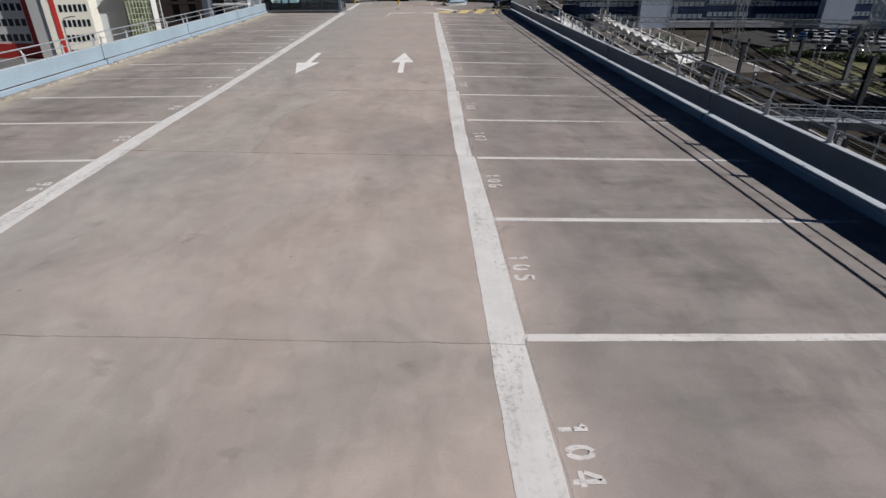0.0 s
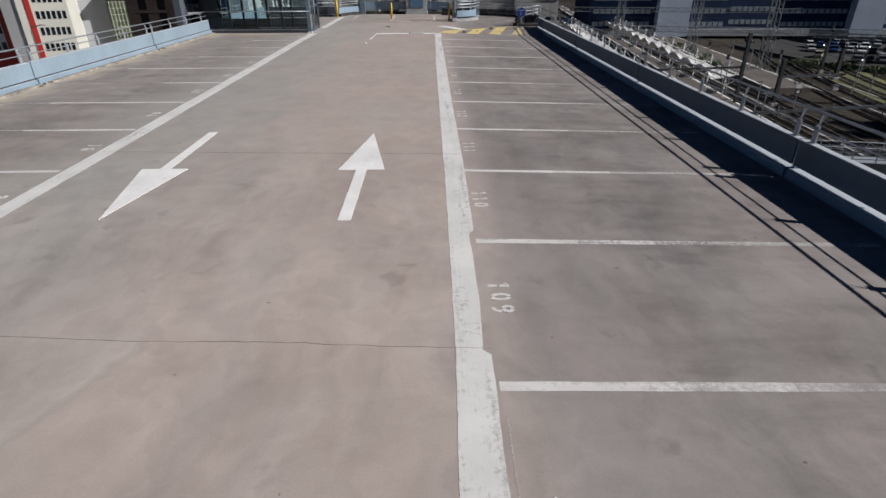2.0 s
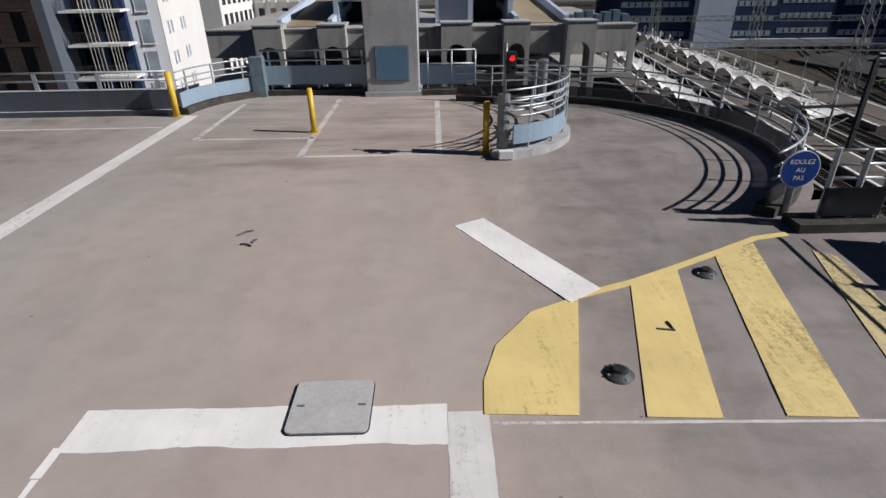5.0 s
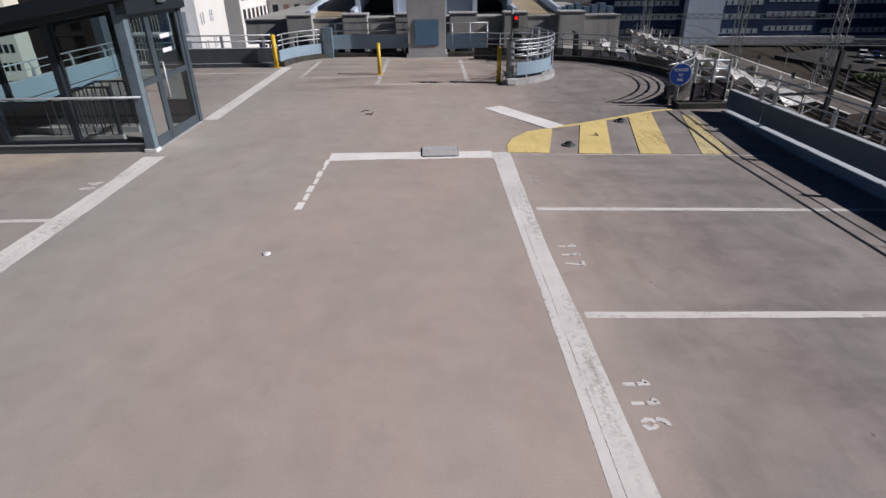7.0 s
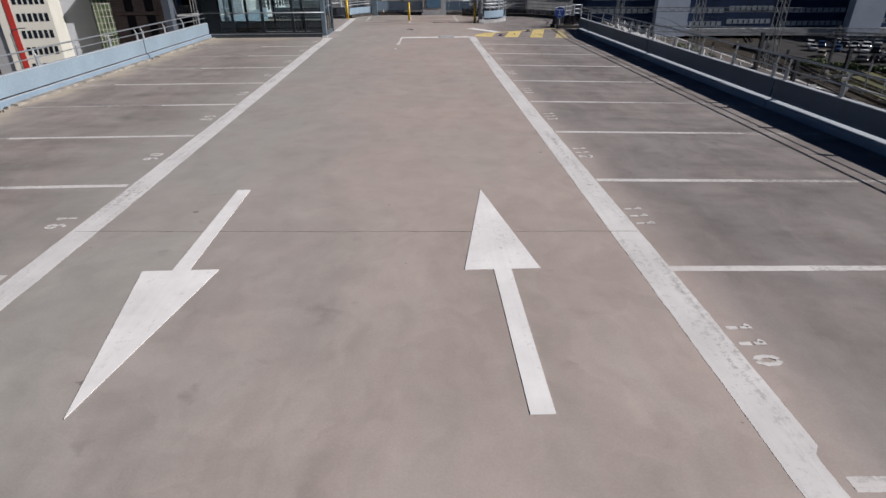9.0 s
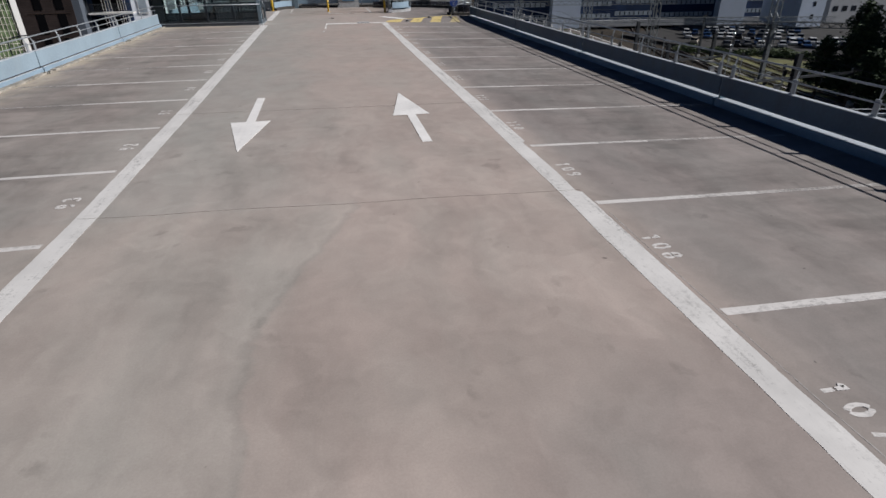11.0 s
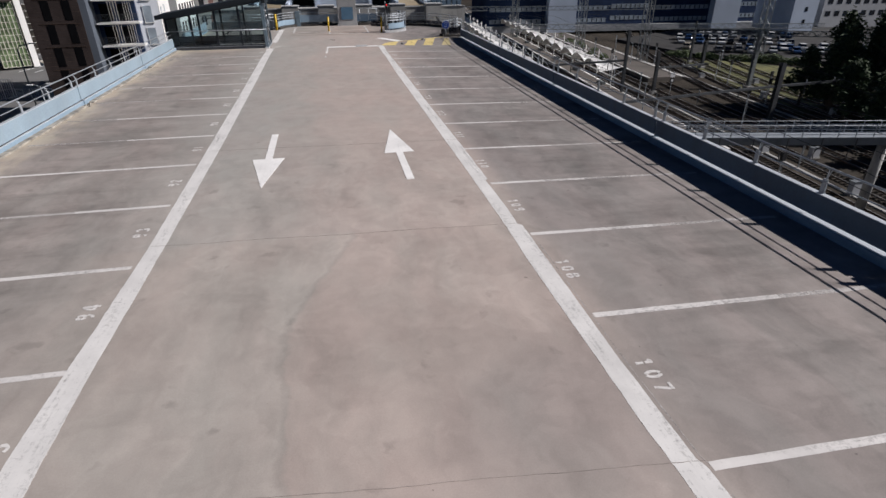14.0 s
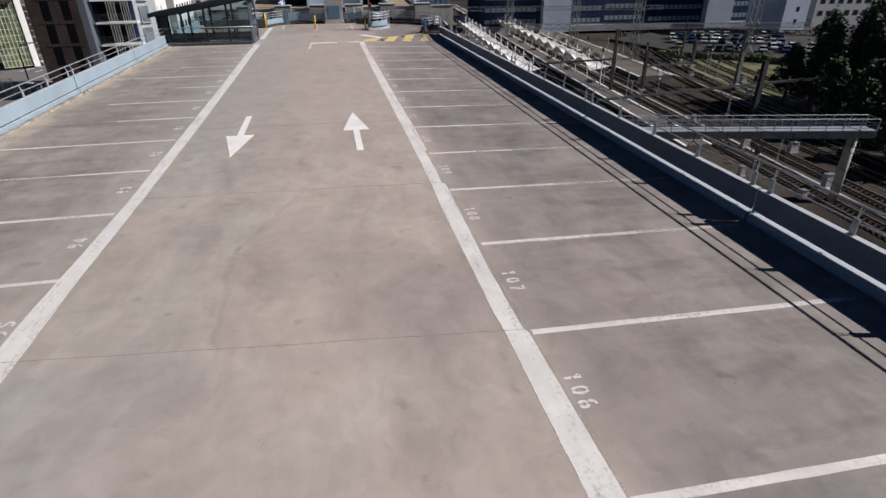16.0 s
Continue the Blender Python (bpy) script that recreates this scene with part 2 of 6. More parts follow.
def glass_material(name, tint=(0.86, 0.92, 0.93, 1), rough=0.02):
    n = Nodes(name, rough)
    n.tree.nodes.remove(n.bsdf)
    out = n.tree.nodes["Material Output"]
    clear = n.node("ShaderNodeBsdfTransparent", Color=tint)
    gloss = n.node("ShaderNodeBsdfGlossy", Roughness=rough)
    fres = n.node("ShaderNodeFresnel", IOR=1.5)
    mixer = n.node("ShaderNodeMixShader")
    n.link(fres.outputs[0], mixer.inputs[0])
    n.link(clear.outputs[0], mixer.inputs[1])
    n.link(gloss.outputs[0], mixer.inputs[2])
    n.link(mixer.outputs[0], out.inputs[0])
    return n.mat


def leaf_material(name, a, b):
    n = Nodes(name, 0.7)
    info = n.node("ShaderNodeNewGeometry")
    n.colour(n.ramp(info.outputs["Random Per Island"], [(0.0, a), (1.0, b)]))
    return n.mat


def ground_material():
    n = Nodes("rail_ballast", 0.95)
    big = n.ramp(n.noise(0.05, 5), [(0.35, (0.027, 0.023, 0.019, 1)), (0.65, (0.064, 0.054, 0.043, 1))])
    mid = n.ramp(n.noise(0.8, 6, 0.65), [(0.3, grey(0.65)), (0.7, grey(1.2))])
    n.colour(n.mix(1.0, n.mix(1.0, big, mid, "MULTIPLY"), n.ramp(n.noise(9, 3), [(0.3, grey(0.6)), (0.7, grey(1.25))]), "MULTIPLY"))
    n.bump(n.noise(12, 3), 0.5, 0.05)
    return n.mat


def grass_material():
    n = Nodes("dry_grass", 0.95)
    big = n.ramp(n.noise(0.12, 5), [(0.35, (0.050, 0.055, 0.016, 1)), (0.65, (0.145, 0.140, 0.045, 1))])
    n.colour(n.mix(1.0, big, n.ramp(n.noise(2.5, 5, 0.7), [(0.3, grey(0.6)), (0.7, grey(1.2))]), "MULTIPLY"))
    n.bump(n.noise(6, 4), 0.6, 0.1)
    return n.mat


M = {
    "deck": deck_material(),
    "white_paint": paint_material("white_road_paint", (0.70, 0.68, 0.66, 1), 0.32),
    "fresh_paint": paint_material("fresh_white_road_paint", (0.84, 0.82, 0.80, 1), 0.0),
    "thinning_paint": paint_material("thinning_white_paint", (0.62, 0.59, 0.57, 1), 0.85, False),
    "thin_paint": paint_material("worn_white_paint", (0.66, 0.63, 0.61, 1), 0.45, False),
    "faint_paint": paint_material("faded_white_paint", (0.54, 0.51, 0.49, 1), 1.35, False),
    "yellow_paint": paint_material("yellow_road_paint", (0.72, 0.565, 0.23, 1), 0.1),
    "joint": worn("dark_joint", (0.305, 0.265, 0.24, 1), 0.9, spread=0.3),
    "panel": worn("pale_blue_panel", (0.24, 0.325, 0.405, 1), 0.42, spread=0.10, large=0.8, fine=18, bump=0.05, stain=(0.23, 0.30, 0.35, 1)),
    "panel_west": worn("pale_weathered_blue_panel", (0.255, 0.33, 0.39, 1), 0.45, spread=0.12, large=0.8, fine=18, bump=0.05, stain=(0.24, 0.295, 0.33, 1)),
    # parapet blue with shade put into it; plain slate on guard and roof units
    "panel_slate_shade": worn("slate_and_shade_panel", (0.080, 0.128, 0.185, 1), 0.5, spread=0.14, large=0.8, fine=18, bump=0.05, stain=(0.07, 0.095, 0.125, 1)),
    "panel_dark": worn("dark_slate_panel", (0.060, 0.070, 0.085, 1), 0.45, spread=0.12, large=0.8, fine=18, bump=0.05, stain=(0.10, 0.11, 0.12, 1)),
    "ledge": worn("white_metal_edge", (0.50, 0.53, 0.56, 1), 0.4, spread=0.06),
    "galv": worn("galvanised_steel", (0.40, 0.43, 0.46, 1), 0.45, 0.4, spread=0.12, large=5, fine=60, bump=0.04),
    "steel_blue": worn("blue_grey_steel", (0.20, 0.27, 0.32, 1), 0.4, 0.1, spread=0.1, large=3),
    "frame": worn("dark_blue_frame", (0.010, 0.017, 0.025, 1), 0.5, 0.0, spread=0.12),
    "lobby_glass": glass_material("blue_tinted_glass", (0.66, 0.75, 0.76, 1), 0.02),
    "post_blue": worn("dull_blue_steel", (0.15, 0.205, 0.245, 1), 0.4, 0.1, spread=0.22, large=4, stain=(0.16, 0.19, 0.21, 1)),
    "roof_sheet": worn("dark_teal_sheet", (0.006, 0.012, 0.018, 1), 0.6, spread=0.2),
    "door_frame": worn("blue_grey_door_frame", (0.055, 0.075, 0.092, 1), 0.4, 0.1, spread=0.12, large=3),
    "mortar": worn("weathered_tan_mortar", (0.31, 0.285, 0.245, 1), 0.9, spread=0.45, large=4, fine=26, bump=0.5, stain=(0.10, 0.09, 0.08, 1)),
    "kerb_dark": worn("dirty_dark_concrete", (0.060, 0.056, 0.052, 1), 0.9, spread=0.35, large=3, fine=20, bump=0.4),
    "yellow_faint": paint_material("half_gone_yellow_paint", (0.60, 0.50, 0.27, 1), 1.0),
    "yellow_worn": paint_material("scuffed_yellow_paint", (0.68, 0.54, 0.23, 1), 0.62),
    "mesh": glass_material("perforated_grey_panel", (0.34, 0.34, 0.38, 1), 0.3),
    "concrete": worn("raw_concrete", (0.37, 0.375, 0.38, 1), 0.85, spread=0.18, large=0.7, fine=22, bump=0.25, stain=(0.20, 0.185, 0.175, 1)),
    "concrete_far": worn("weathered_concrete", (0.36, 0.355, 0.34, 1), 0.9, spread=0.2, large=0.25, fine=6, bump=0.3, stain=(0.11, 0.10, 0.095, 1)),
    "yellow": worn("yellow_gloss_paint", (0.62, 0.40, 0.030, 1), 0.45, spread=0.12, large=6),
    "blue_door": worn("blue_hatch_paint", (0.085, 0.175, 0.27, 1), 0.45, spread=0.08, large=3),
    "sign_blue": worn("sign_blue", (0.012, 0.055, 0.27, 1), 0.4, spread=0.05),
    "sign_white": worn("sign_white", (0.75, 0.76, 0.78, 1), 0.5, spread=0.04),
    "black": worn("black_rubber", (0.014, 0.014, 0.016, 1), 0.6, spread=0.2),
    "ground": ground_material(),
    "grass": grass_material(),
    "asphalt": worn("asphalt", (0.042, 0.041, 0.041, 1), 0.9, spread=0.25, large=0.2, fine=4, bump=0.2),
    "old_asphalt": worn("old_pale_asphalt", (0.135, 0.132, 0.13, 1), 0.9, spread=0.2, large=0.15, fine=4, bump=0.2),
    "rail_head": worn("polished_rail_head", (0.34, 0.33, 0.32, 1), 0.4, 0.4, spread=0.15, large=0.3),
    "platform": worn("platform_asphalt", (0.105, 0.091, 0.080, 1), 0.9, spread=0.25, large=0.15, fine=5, bump=0.2),
    "rail": worn("rusty_rail", (0.085, 0.055, 0.040, 1), 0.55, 0.5, spread=0.3, large=0.5),
    "sleeper": worn("sleeper", (0.040, 0.034, 0.030, 1), 0.9, spread=0.2),
    "membrane": worn("white_membrane", (0.72, 0.71, 0.69, 1), 0.6, spread=0.08, large=0.5, stain=(0.50, 0.49, 0.47, 1)),
    "mast": worn("dark_mast_steel", (0.055, 0.060, 0.066, 1), 0.6, 0.3, spread=0.25, large=0.6),
    "mast_grey": worn("grey_mast_steel", (0.22, 0.24, 0.25, 1), 0.5, 0.4, spread=0.2, large=0.6),
    "void": worn("unlit_opening", (0.005, 0.005, 0.006, 1), 0.9, spread=0.2),
    "brick": worn("brown_cladding", (0.048, 0.037, 0.035, 1), 0.85, spread=0.3, large=0.6, fine=8, bump=0.2),
    "render_grey": worn("grey_render", (0.36, 0.37, 0.39, 1), 0.85, spread=0.06, large=0.3),
    "render_white": worn("white_render", (0.74, 0.73, 0.71, 1), 0.85, spread=0.05, large=0.2, stain=(0.60, 0.58, 0.55, 1)),
    "render_pale": worn("pale_blue_grey_render", (0.80, 0.83, 0.88, 1), 0.85, spread=0.05, large=0.3),
    "cream": worn("cream_render", (0.68, 0.66, 0.58, 1), 0.85, spread=0.05, large=0.2, stain=(0.55, 0.53, 0.47, 1)),
    "red_pale": worn("faded_pink_shutter", (0.42, 0.25, 0.22, 1), 0.7, spread=0.1),
    "red": worn("red_cladding", (0.42, 0.030, 0.022, 1), 0.6, spread=0.1, large=0.3),
    "dark_glass": worn("dark_window_glass", (0.012, 0.017, 0.026, 1), 0.15, spread=0.4, large=0.35, bump=0.0),
    "green_glass": worn("green_curtain_glass", (0.105, 0.145, 0.075, 1), 0.2, spread=0.75, large=0.9, bump=0.0),
    "navy": worn("navy_cladding", (0.018, 0.034, 0.080, 1), 0.8, spread=0.25, large=0.2),
    "band": worn("pale_window_band", (0.30, 0.35, 0.40, 1), 0.35, spread=0.3, large=0.6),
    "tower": worn("pale_tower_cladding", (0.44, 0.51, 0.62, 1), 0.6, spread=0.08, large=0.2),
    "ramp_screed": worn("brown_ramp_screed", (0.27, 0.215, 0.14, 1), 0.9, spread=0.2, large=0.4, fine=6, bump=0.2),
    "roof": worn("bitumen_roof", (0.10, 0.10, 0.105, 1), 0.9, spread=0.25, large=0.3),
    "cover_grey": worn("pale_cover_steel", (0.50, 0.49, 0.49, 1), 0.55, 0.1, spread=0.08, large=4),
    "recess_grey": worn("blue_grey_recess", (0.085, 0.10, 0.125, 1), 0.8, spread=0.1, large=0.4),
    "bark": worn("bark", (0.075, 0.058, 0.042, 1), 0.9, spread=0.3, large=3),
    "needles": leaf_material("conifer_leaves", (0.020, 0.034, 0.018, 1), (0.060, 0.086, 0.042, 1)),
    "leaves": leaf_material("shrub_leaves", (0.040, 0.065, 0.020, 1), (0.10, 0.14, 0.045, 1)),
}

# dull surfaces with hardly any sheen
for name_, level in (("void", 0.05), ("brick", 0.1), ("navy", 0.15), ("ground", 0.1), ("sleeper", 0.1), ("needles", 0.15), ("asphalt", 0.2), ("concrete_far", 0.2), ("kerb_dark", 0.15), ("deck", 0.3)):
    M[name_].node_tree.nodes["Principled BSDF"].inputs["Specular IOR Level"].default_value = level


def emitter(name, colour, power):
    n = Nodes(name, 0.5)
    n.bsdf.inputs["Base Color"].default_value = colour
    n.bsdf.inputs["Emission Color"].default_value = colour
    n.bsdf.inputs["Emission Strength"].default_value = power
    return n.mat


M["red_lamp"] = emitter("red_signal_lamp", (0.8, 0.02, 0.02, 1), 0.9)
M["green_sign"] = worn("green_exit_sign", (0.012, 0.085, 0.055, 1), 0.35, spread=0.05)
M["pale_green"] = worn("pale_green_pictogram", (0.16, 0.30, 0.25, 1), 0.4, spread=0.05)
CAR_PAINTS = [worn("car_paint_" + n, c, 0.25, 0.2, spread=0.03, bump=0.0) for n, c in (
    ("white", (0.72, 0.73, 0.74, 1)), ("silver", (0.42, 0.44, 0.46, 1)), ("black", (0.015, 0.016, 0.018, 1)),
    ("blue", (0.03, 0.07, 0.17, 1)), ("grey", (0.12, 0.125, 0.13, 1)), ("champagne", (0.40, 0.36, 0.30, 1)))]

# ---- mesh helpers ----


def box(bm, x0, x1, y0, y1, z0, z1, m=None):
    vs = [bm.verts.new((m @ Vector(p)) if m else p) for p in (
        (x0, y0, z0), (x1, y0, z0), (x1, y1, z0), (x0, y1, z0), (x0, y0, z1), (x1, y0, z1), (x1, y1, z1), (x0, y1, z1))]
    for f in ((3, 2, 1, 0), (4, 5, 6, 7), (0, 1, 5, 4), (1, 2, 6, 5), (2, 3, 7, 6), (3, 0, 4, 7)):
        bm.faces.new([vs[i] for i in f])
    return bm


def prism(bm, outline, z0, z1):
    """A polygon in plan, raised from z0 to z1."""
    lo = [bm.verts.new((x, y, z0)) for x, y in outline]
    hi = [bm.verts.new((x, y, z1)) for x, y in outline]
    k = len(outline)
    bm.faces.new(list(reversed(lo)))
    bm.faces.new(hi)
    for i in range(k):
        bm.faces.new((lo[i], lo[(i + 1) % k], hi[(i + 1) % k], hi[i]))
    return bm


def tube(bm, points, radius, sides=8, closed=False):
    """A round bar along a polyline."""
    pts = [Vector(p) for p in points]
    rings = []
    for i, p in enumerate(pts):
        a = pts[i - 1] if i else (pts[-1] if closed else p)
        b = pts[i + 1] if i + 1 < len(pts) else (pts[0] if closed else p)
        d = (b - a).normalized()
        u = d.cross(Vector((0, 0, 1)) if abs(d.z) < 0.95 else Vector((1, 0, 0))).normalized()
        v = u.cross(d)
        rings.append([bm.verts.new(p + radius * (u * math.cos(2 * math.pi * k / sides) + v * math.sin(2 * math.pi * k / sides)))
                      for k in range(sides)])
    pairs = list(zip(rings, rings[1:])) + ([(rings[-1], rings[0])] if closed else [])
    for r0, r1 in pairs:
        for k in range(sides):
            bm.faces.new((r0[k], r0[(k + 1) % sides], r1[(k + 1) % sides], r1[k]))
    if not closed:
        bm.faces.new(list(reversed(rings[0])))
        bm.faces.new(rings[-1])
    return bm


def beam(bm, a, b, w, h):
    """A square bar from a to b, w across and h high."""
    a, b = Vector(a), Vector(b)
    d = (b - a).normalized()
    u = d.cross(Vector((0, 0, 1)) if abs(d.z) < 0.95 else Vector((1, 0, 0))).normalized()
    v = u.cross(d)
    ends = []
    for p in (a, b):
        ends.append([bm.verts.new(p + u * sx * w / 2 + v * sy * h / 2) for sx, sy in ((-1, -1), (1, -1), (1, 1), (-1, 1))])
    for k in range(4):
        bm.faces.new((ends[0][k], ends[0][(k + 1) % 4], ends[1][(k + 1) % 4], ends[1][k]))
    bm.faces.new(list(reversed(ends[0])))
    bm.faces.new(ends[1])
    return bm


def mesh(name, bm, material, smooth=False, bevel=0.0):
    if bevel:
        bmesh.ops.bevel(bm, geom=bm.edges[:], offset=bevel, segments=2, affect="EDGES", profile=0.7)
    bmesh.ops.recalc_face_normals(bm, faces=bm.faces[:])
    data = bpy.data.meshes.new(name)
    bm.to_mesh(data)
    bm.free()
    data.materials.append(material)
    if smooth:
        for p in data.polygons:
            p.use_smooth = True
    return data


def part(name, bm, material, parent=None, label="", smooth=False, bevel=0.0):
    ob = new(name, mesh(name, bm, material, smooth, bevel))
    ob.parent = parent
    if label:
        ob["label"] = label
    return ob


def thing(name, label, category, at=(0, 0, 0), group="", kind="", turn=0.0):
    ob = new(name)
    ob.matrix_world = pose(*at, 0, 0, turn)
    return tagged(ob, label, category, group, kind)


def solid(name, bm, material, label, category, group="", kind="", smooth=False, bevel=0.0):
    return tagged(part(name, bm, material, None, "", smooth, bevel), label, category, group, kind)


def B():
    return bmesh.new()


def arc(cx, cy, r, a0, a1, z, steps=24):
    return [(cx + r * math.cos(radians(a0 + (a1 - a0) * i / steps)), cy + r * math.sin(radians(a0 + (a1 - a0) * i / steps)), z)
            for i in range(steps + 1)]


def ribbon(bm, pts, inner, outer, z0, z1):
    """A curved wall: pts is its line in plan as (x, y, ...), thick from -inner to +outer across."""
    n = len(pts)
    rows = []
    for i, p in enumerate(pts):
        a, b = Vector(pts[max(0, i - 1)][:2]), Vector(pts[min(n - 1, i + 1)][:2])
        d = (b - a).normalized()
        nrm = Vector((d.y, -d.x))
        q = Vector(p[:2])
        i_, o_ = q - nrm * inner, q + nrm * outer
        rows.append([bm.verts.new((i_.x, i_.y, z0)), bm.verts.new((o_.x, o_.y, z0)), bm.verts.new((o_.x, o_.y, z1)), bm.verts.new((i_.x, i_.y, z1))])
    for r0, r1 in zip(rows, rows[1:]):
        for k in range(4):
            bm.faces.new((r0[k], r0[(k + 1) % 4], r1[(k + 1) % 4], r1[k]))
    bm.faces.new(rows[0])
    bm.faces.new(list(reversed(rows[-1])))
    return bm

# ---- the deck and its markings ----
X_WEST, X_EAST, Y_BACK, Y_FAR = -11.15, 4.98, -14.0, 45.5
GROUND = -16.6
RAMP_C, RAMP_R = (1.6, 42.2), 4.2



def fall(x, y):
    """The deck drains towards its eastern edge."""
    return -0.025 * max(0.0, x) * min(1.0, max(0.0, (38.0 - y) / 3.0))


def laid(bm):
    """Lets a marking follow the fall of the deck."""
    bmesh.ops.bisect_plane(bm, geom=bm.verts[:] + bm.edges[:] + bm.faces[:], plane_co=(0, 0, 0), plane_no=(1, 0, 0))
    for vert in bm.verts:
        vert.co.z += fall(vert.co.x, vert.co.y)
    return bm


outline = [(X_WEST - 0.35, Y_BACK), (X_EAST + 0.65, Y_BACK), (X_EAST + 0.65, 39.4)]
outline += [(p[0], p[1]) for p in arc(*RAMP_C, RAMP_R + 0.3, -40, 95, 0, 20)] + [(0.9, 48.4)]
outline += [(-5.6, 48.6), (-7.2, 46.2), (X_WEST - 0.35, 46.2)]
deck_bm = B()
prism(deck_bm, outline, -0.5, 0.0)
bmesh.ops.triangulate(deck_bm, faces=deck_bm.faces[:])
for co, no in (((0, 0, 0), (1, 0, 0)), ((0, 35, 0), (0, 1, 0)), ((0, 36, 0), (0, 1, 0)), ((0, 37, 0), (0, 1, 0)), ((0, 38, 0), (0, 1, 0)), ((3, 0, 0), (1, 0, 0)), ((1.5, 0, 0), (1, 0, 0)), ((4.3, 0, 0), (1, 0, 0))):
    bmesh.ops.bisect_plane(deck_bm, geom=deck_bm.verts[:] + deck_bm.edges[:] + deck_bm.faces[:], plane_co=co, plane_no=no)
for vert in deck_bm.verts:
    if vert.co.z > -0.1:
        vert.co.z += fall(vert.co.x, vert.co.y)
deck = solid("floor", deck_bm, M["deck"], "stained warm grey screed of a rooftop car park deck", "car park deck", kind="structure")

facade = B()
prism(facade, outline, GROUND, -0.5)
solid("wall_below", facade, M["concrete_far"], "weathered concrete storeys under the parking deck", "wall", kind="structure")


def stroke(bm, left, right, along, z1, rough=0.006, seed=0.0, vertical=True):
    """A painted stroke with hand-drawn edges: left(v) and right(v) give its edges at the places along."""
    rows = []
    for v in along:
        a = left(v) + rough * (noise.noise((v * 3.1, seed, 0.3)) + 0.6 * noise.noise((v * 11.0, seed, 1.7)))
        b = right(v) + rough * (noise.noise((v * 2.7, seed, 5.3)) + 0.6 * noise.noise((v * 12.0, seed, 7.1)))
        ends = [(a, v), (b, v)] if vertical else [(v, a), (v, b)]
        rows.append([bm.verts.new((x, y, z + fall(x, y))) for x, y in ends for z in (0.0004, z1)])
    for r0, r1 in zip(rows, rows[1:]):
        for i, k in ((0, 1), (1, 3), (3, 2), (2, 0)):
            bm.faces.new((r0[i], r0[k], r1[k], r1[i]))
    bm.faces.new([rows[0][i] for i in (0, 1, 3, 2)])
    bm.faces.new([rows[-1][i] for i in (2, 3, 1, 0)])
    return bm


def steps_between(a, b, step):
    count = max(2, round((b - a) / step))
    return [a + (b - a) * i / count for i in range(count + 1)]


def marking(name, x0, x1, y0, y1, material, label, group):
    """A straight painted bar with slightly uneven edges, running along its longer side."""
    bm = B()
    seed = x0 * 1.7 + y0 * 0.9
    if y1 - y0 > x1 - x0:
        stroke(bm, lambda v: x0, lambda v: x1, steps_between(y0, y1, 0.12), 0.0013, 0.006, seed)
    else:
        stroke(bm, lambda v: y0, lambda v: y1, steps_between(x0, x1, 0.12), 0.0013, 0.006, seed, False)
    return solid(name, bm, material, label, "floor marking", group, "structure")


def edge(points):
    """A broken line through points (v, offset)."""
    def at(v):
        for (va, oa), (vb, ob_) in zip(points, points[1:]):
            if v <= vb:
                return oa + (ob_ - oa) * max(0.0, v - va) / (vb - va)
        return points[-1][1]
    return at


# the broad lines were rolled on in lengths that do not quite meet
EAST_LINE_L = edge(((-14, -0.335), (4.9, -0.335), (5.4, -0.355), (9.0, -0.355), (10.3, -0.322), (14, -0.315), (20, -0.34), (26, -0.36), (29, -0.335), (35.2, -0.345)))
EAST_LINE_R = edge(((-14, 0.0), (-1.6, 0.0), (-0.15, -0.035), (-0.1, -0.012), (2.3, -0.012), (4.9, -0.045), (5.0, -0.09), (6.6, -0.10), (8.7, -0.055), (10.30, -0.025), (10.32, -0.093), (11.2, -0.06),
                    (12.62, -0.07), (12.66, -0.013), (15, 0.0), (20, -0.03), (24, -0.036), (27.5, -0.045), (30, -0.055), (31.3, -0.08), (33, -0.065), (34.3, -0.036), (35.2, -0.02)))
WEST_LINE_L = edge(((-14, -6.37), (4, -6.43), (6.6, -6.435), (8.4, -6.375), (10.7, -6.325), (15, -6.34), (22, -6.37), (31.6, -6.455), (34, -6.42), (35.3, -6.48)))
WEST_LINE_R = edge(((-14, -6.05), (6, -6.10), (7.2, -6.118), (10.8, -6.07), (16, -6.04), (25, -6.06), (31, -6.10), (35.3, -6.10)))
LINE_LABEL = "broad scuffed white line along the parking bays"
bm = B()
stroke(bm, EAST_LINE_L, EAST_LINE_R, steps_between(-14, 20.0, 0.06), 0.0017, 0.007, 1.0)
SEAM = edge(((20, -0.256), (24.3, -0.262), (25.6, -0.275), (26.4, -0.262), (29, -0.25), (33.2, -0.26)))
stroke(bm, EAST_LINE_L, lambda v: SEAM(v) - 0.0015, steps_between(20.0, 33.2, 0.06), 0.0017, 0.004, 2.0)
stroke(bm, lambda v: SEAM(v) + 0.0015, EAST_LINE_R, steps_between(20.0, 33.2, 0.06), 0.0019, 0.004, 2.0)
stroke(bm, EAST_LINE_L, EAST_LINE_R, steps_between(33.2, 35.2, 0.06), 0.0017, 0.010, 4.0)
solid("lane_edge_line", bm, M["white_paint"], LINE_LABEL, "floor marking", "lane edge lines", "structure")
bm = B()
stroke(bm, WEST_LINE_L, WEST_LINE_R, steps_between(-14, 35.3, 0.06), 0.0017, 0.008, 5.0)
solid("lane_edge_line", bm, M["white_paint"], LINE_LABEL, "floor marking", "lane edge lines", "structure")
marking("lane_edge_line", -6.42, -6.10, 38.0, 45.4, M["white_paint"], LINE_LABEL, "lane edge lines")
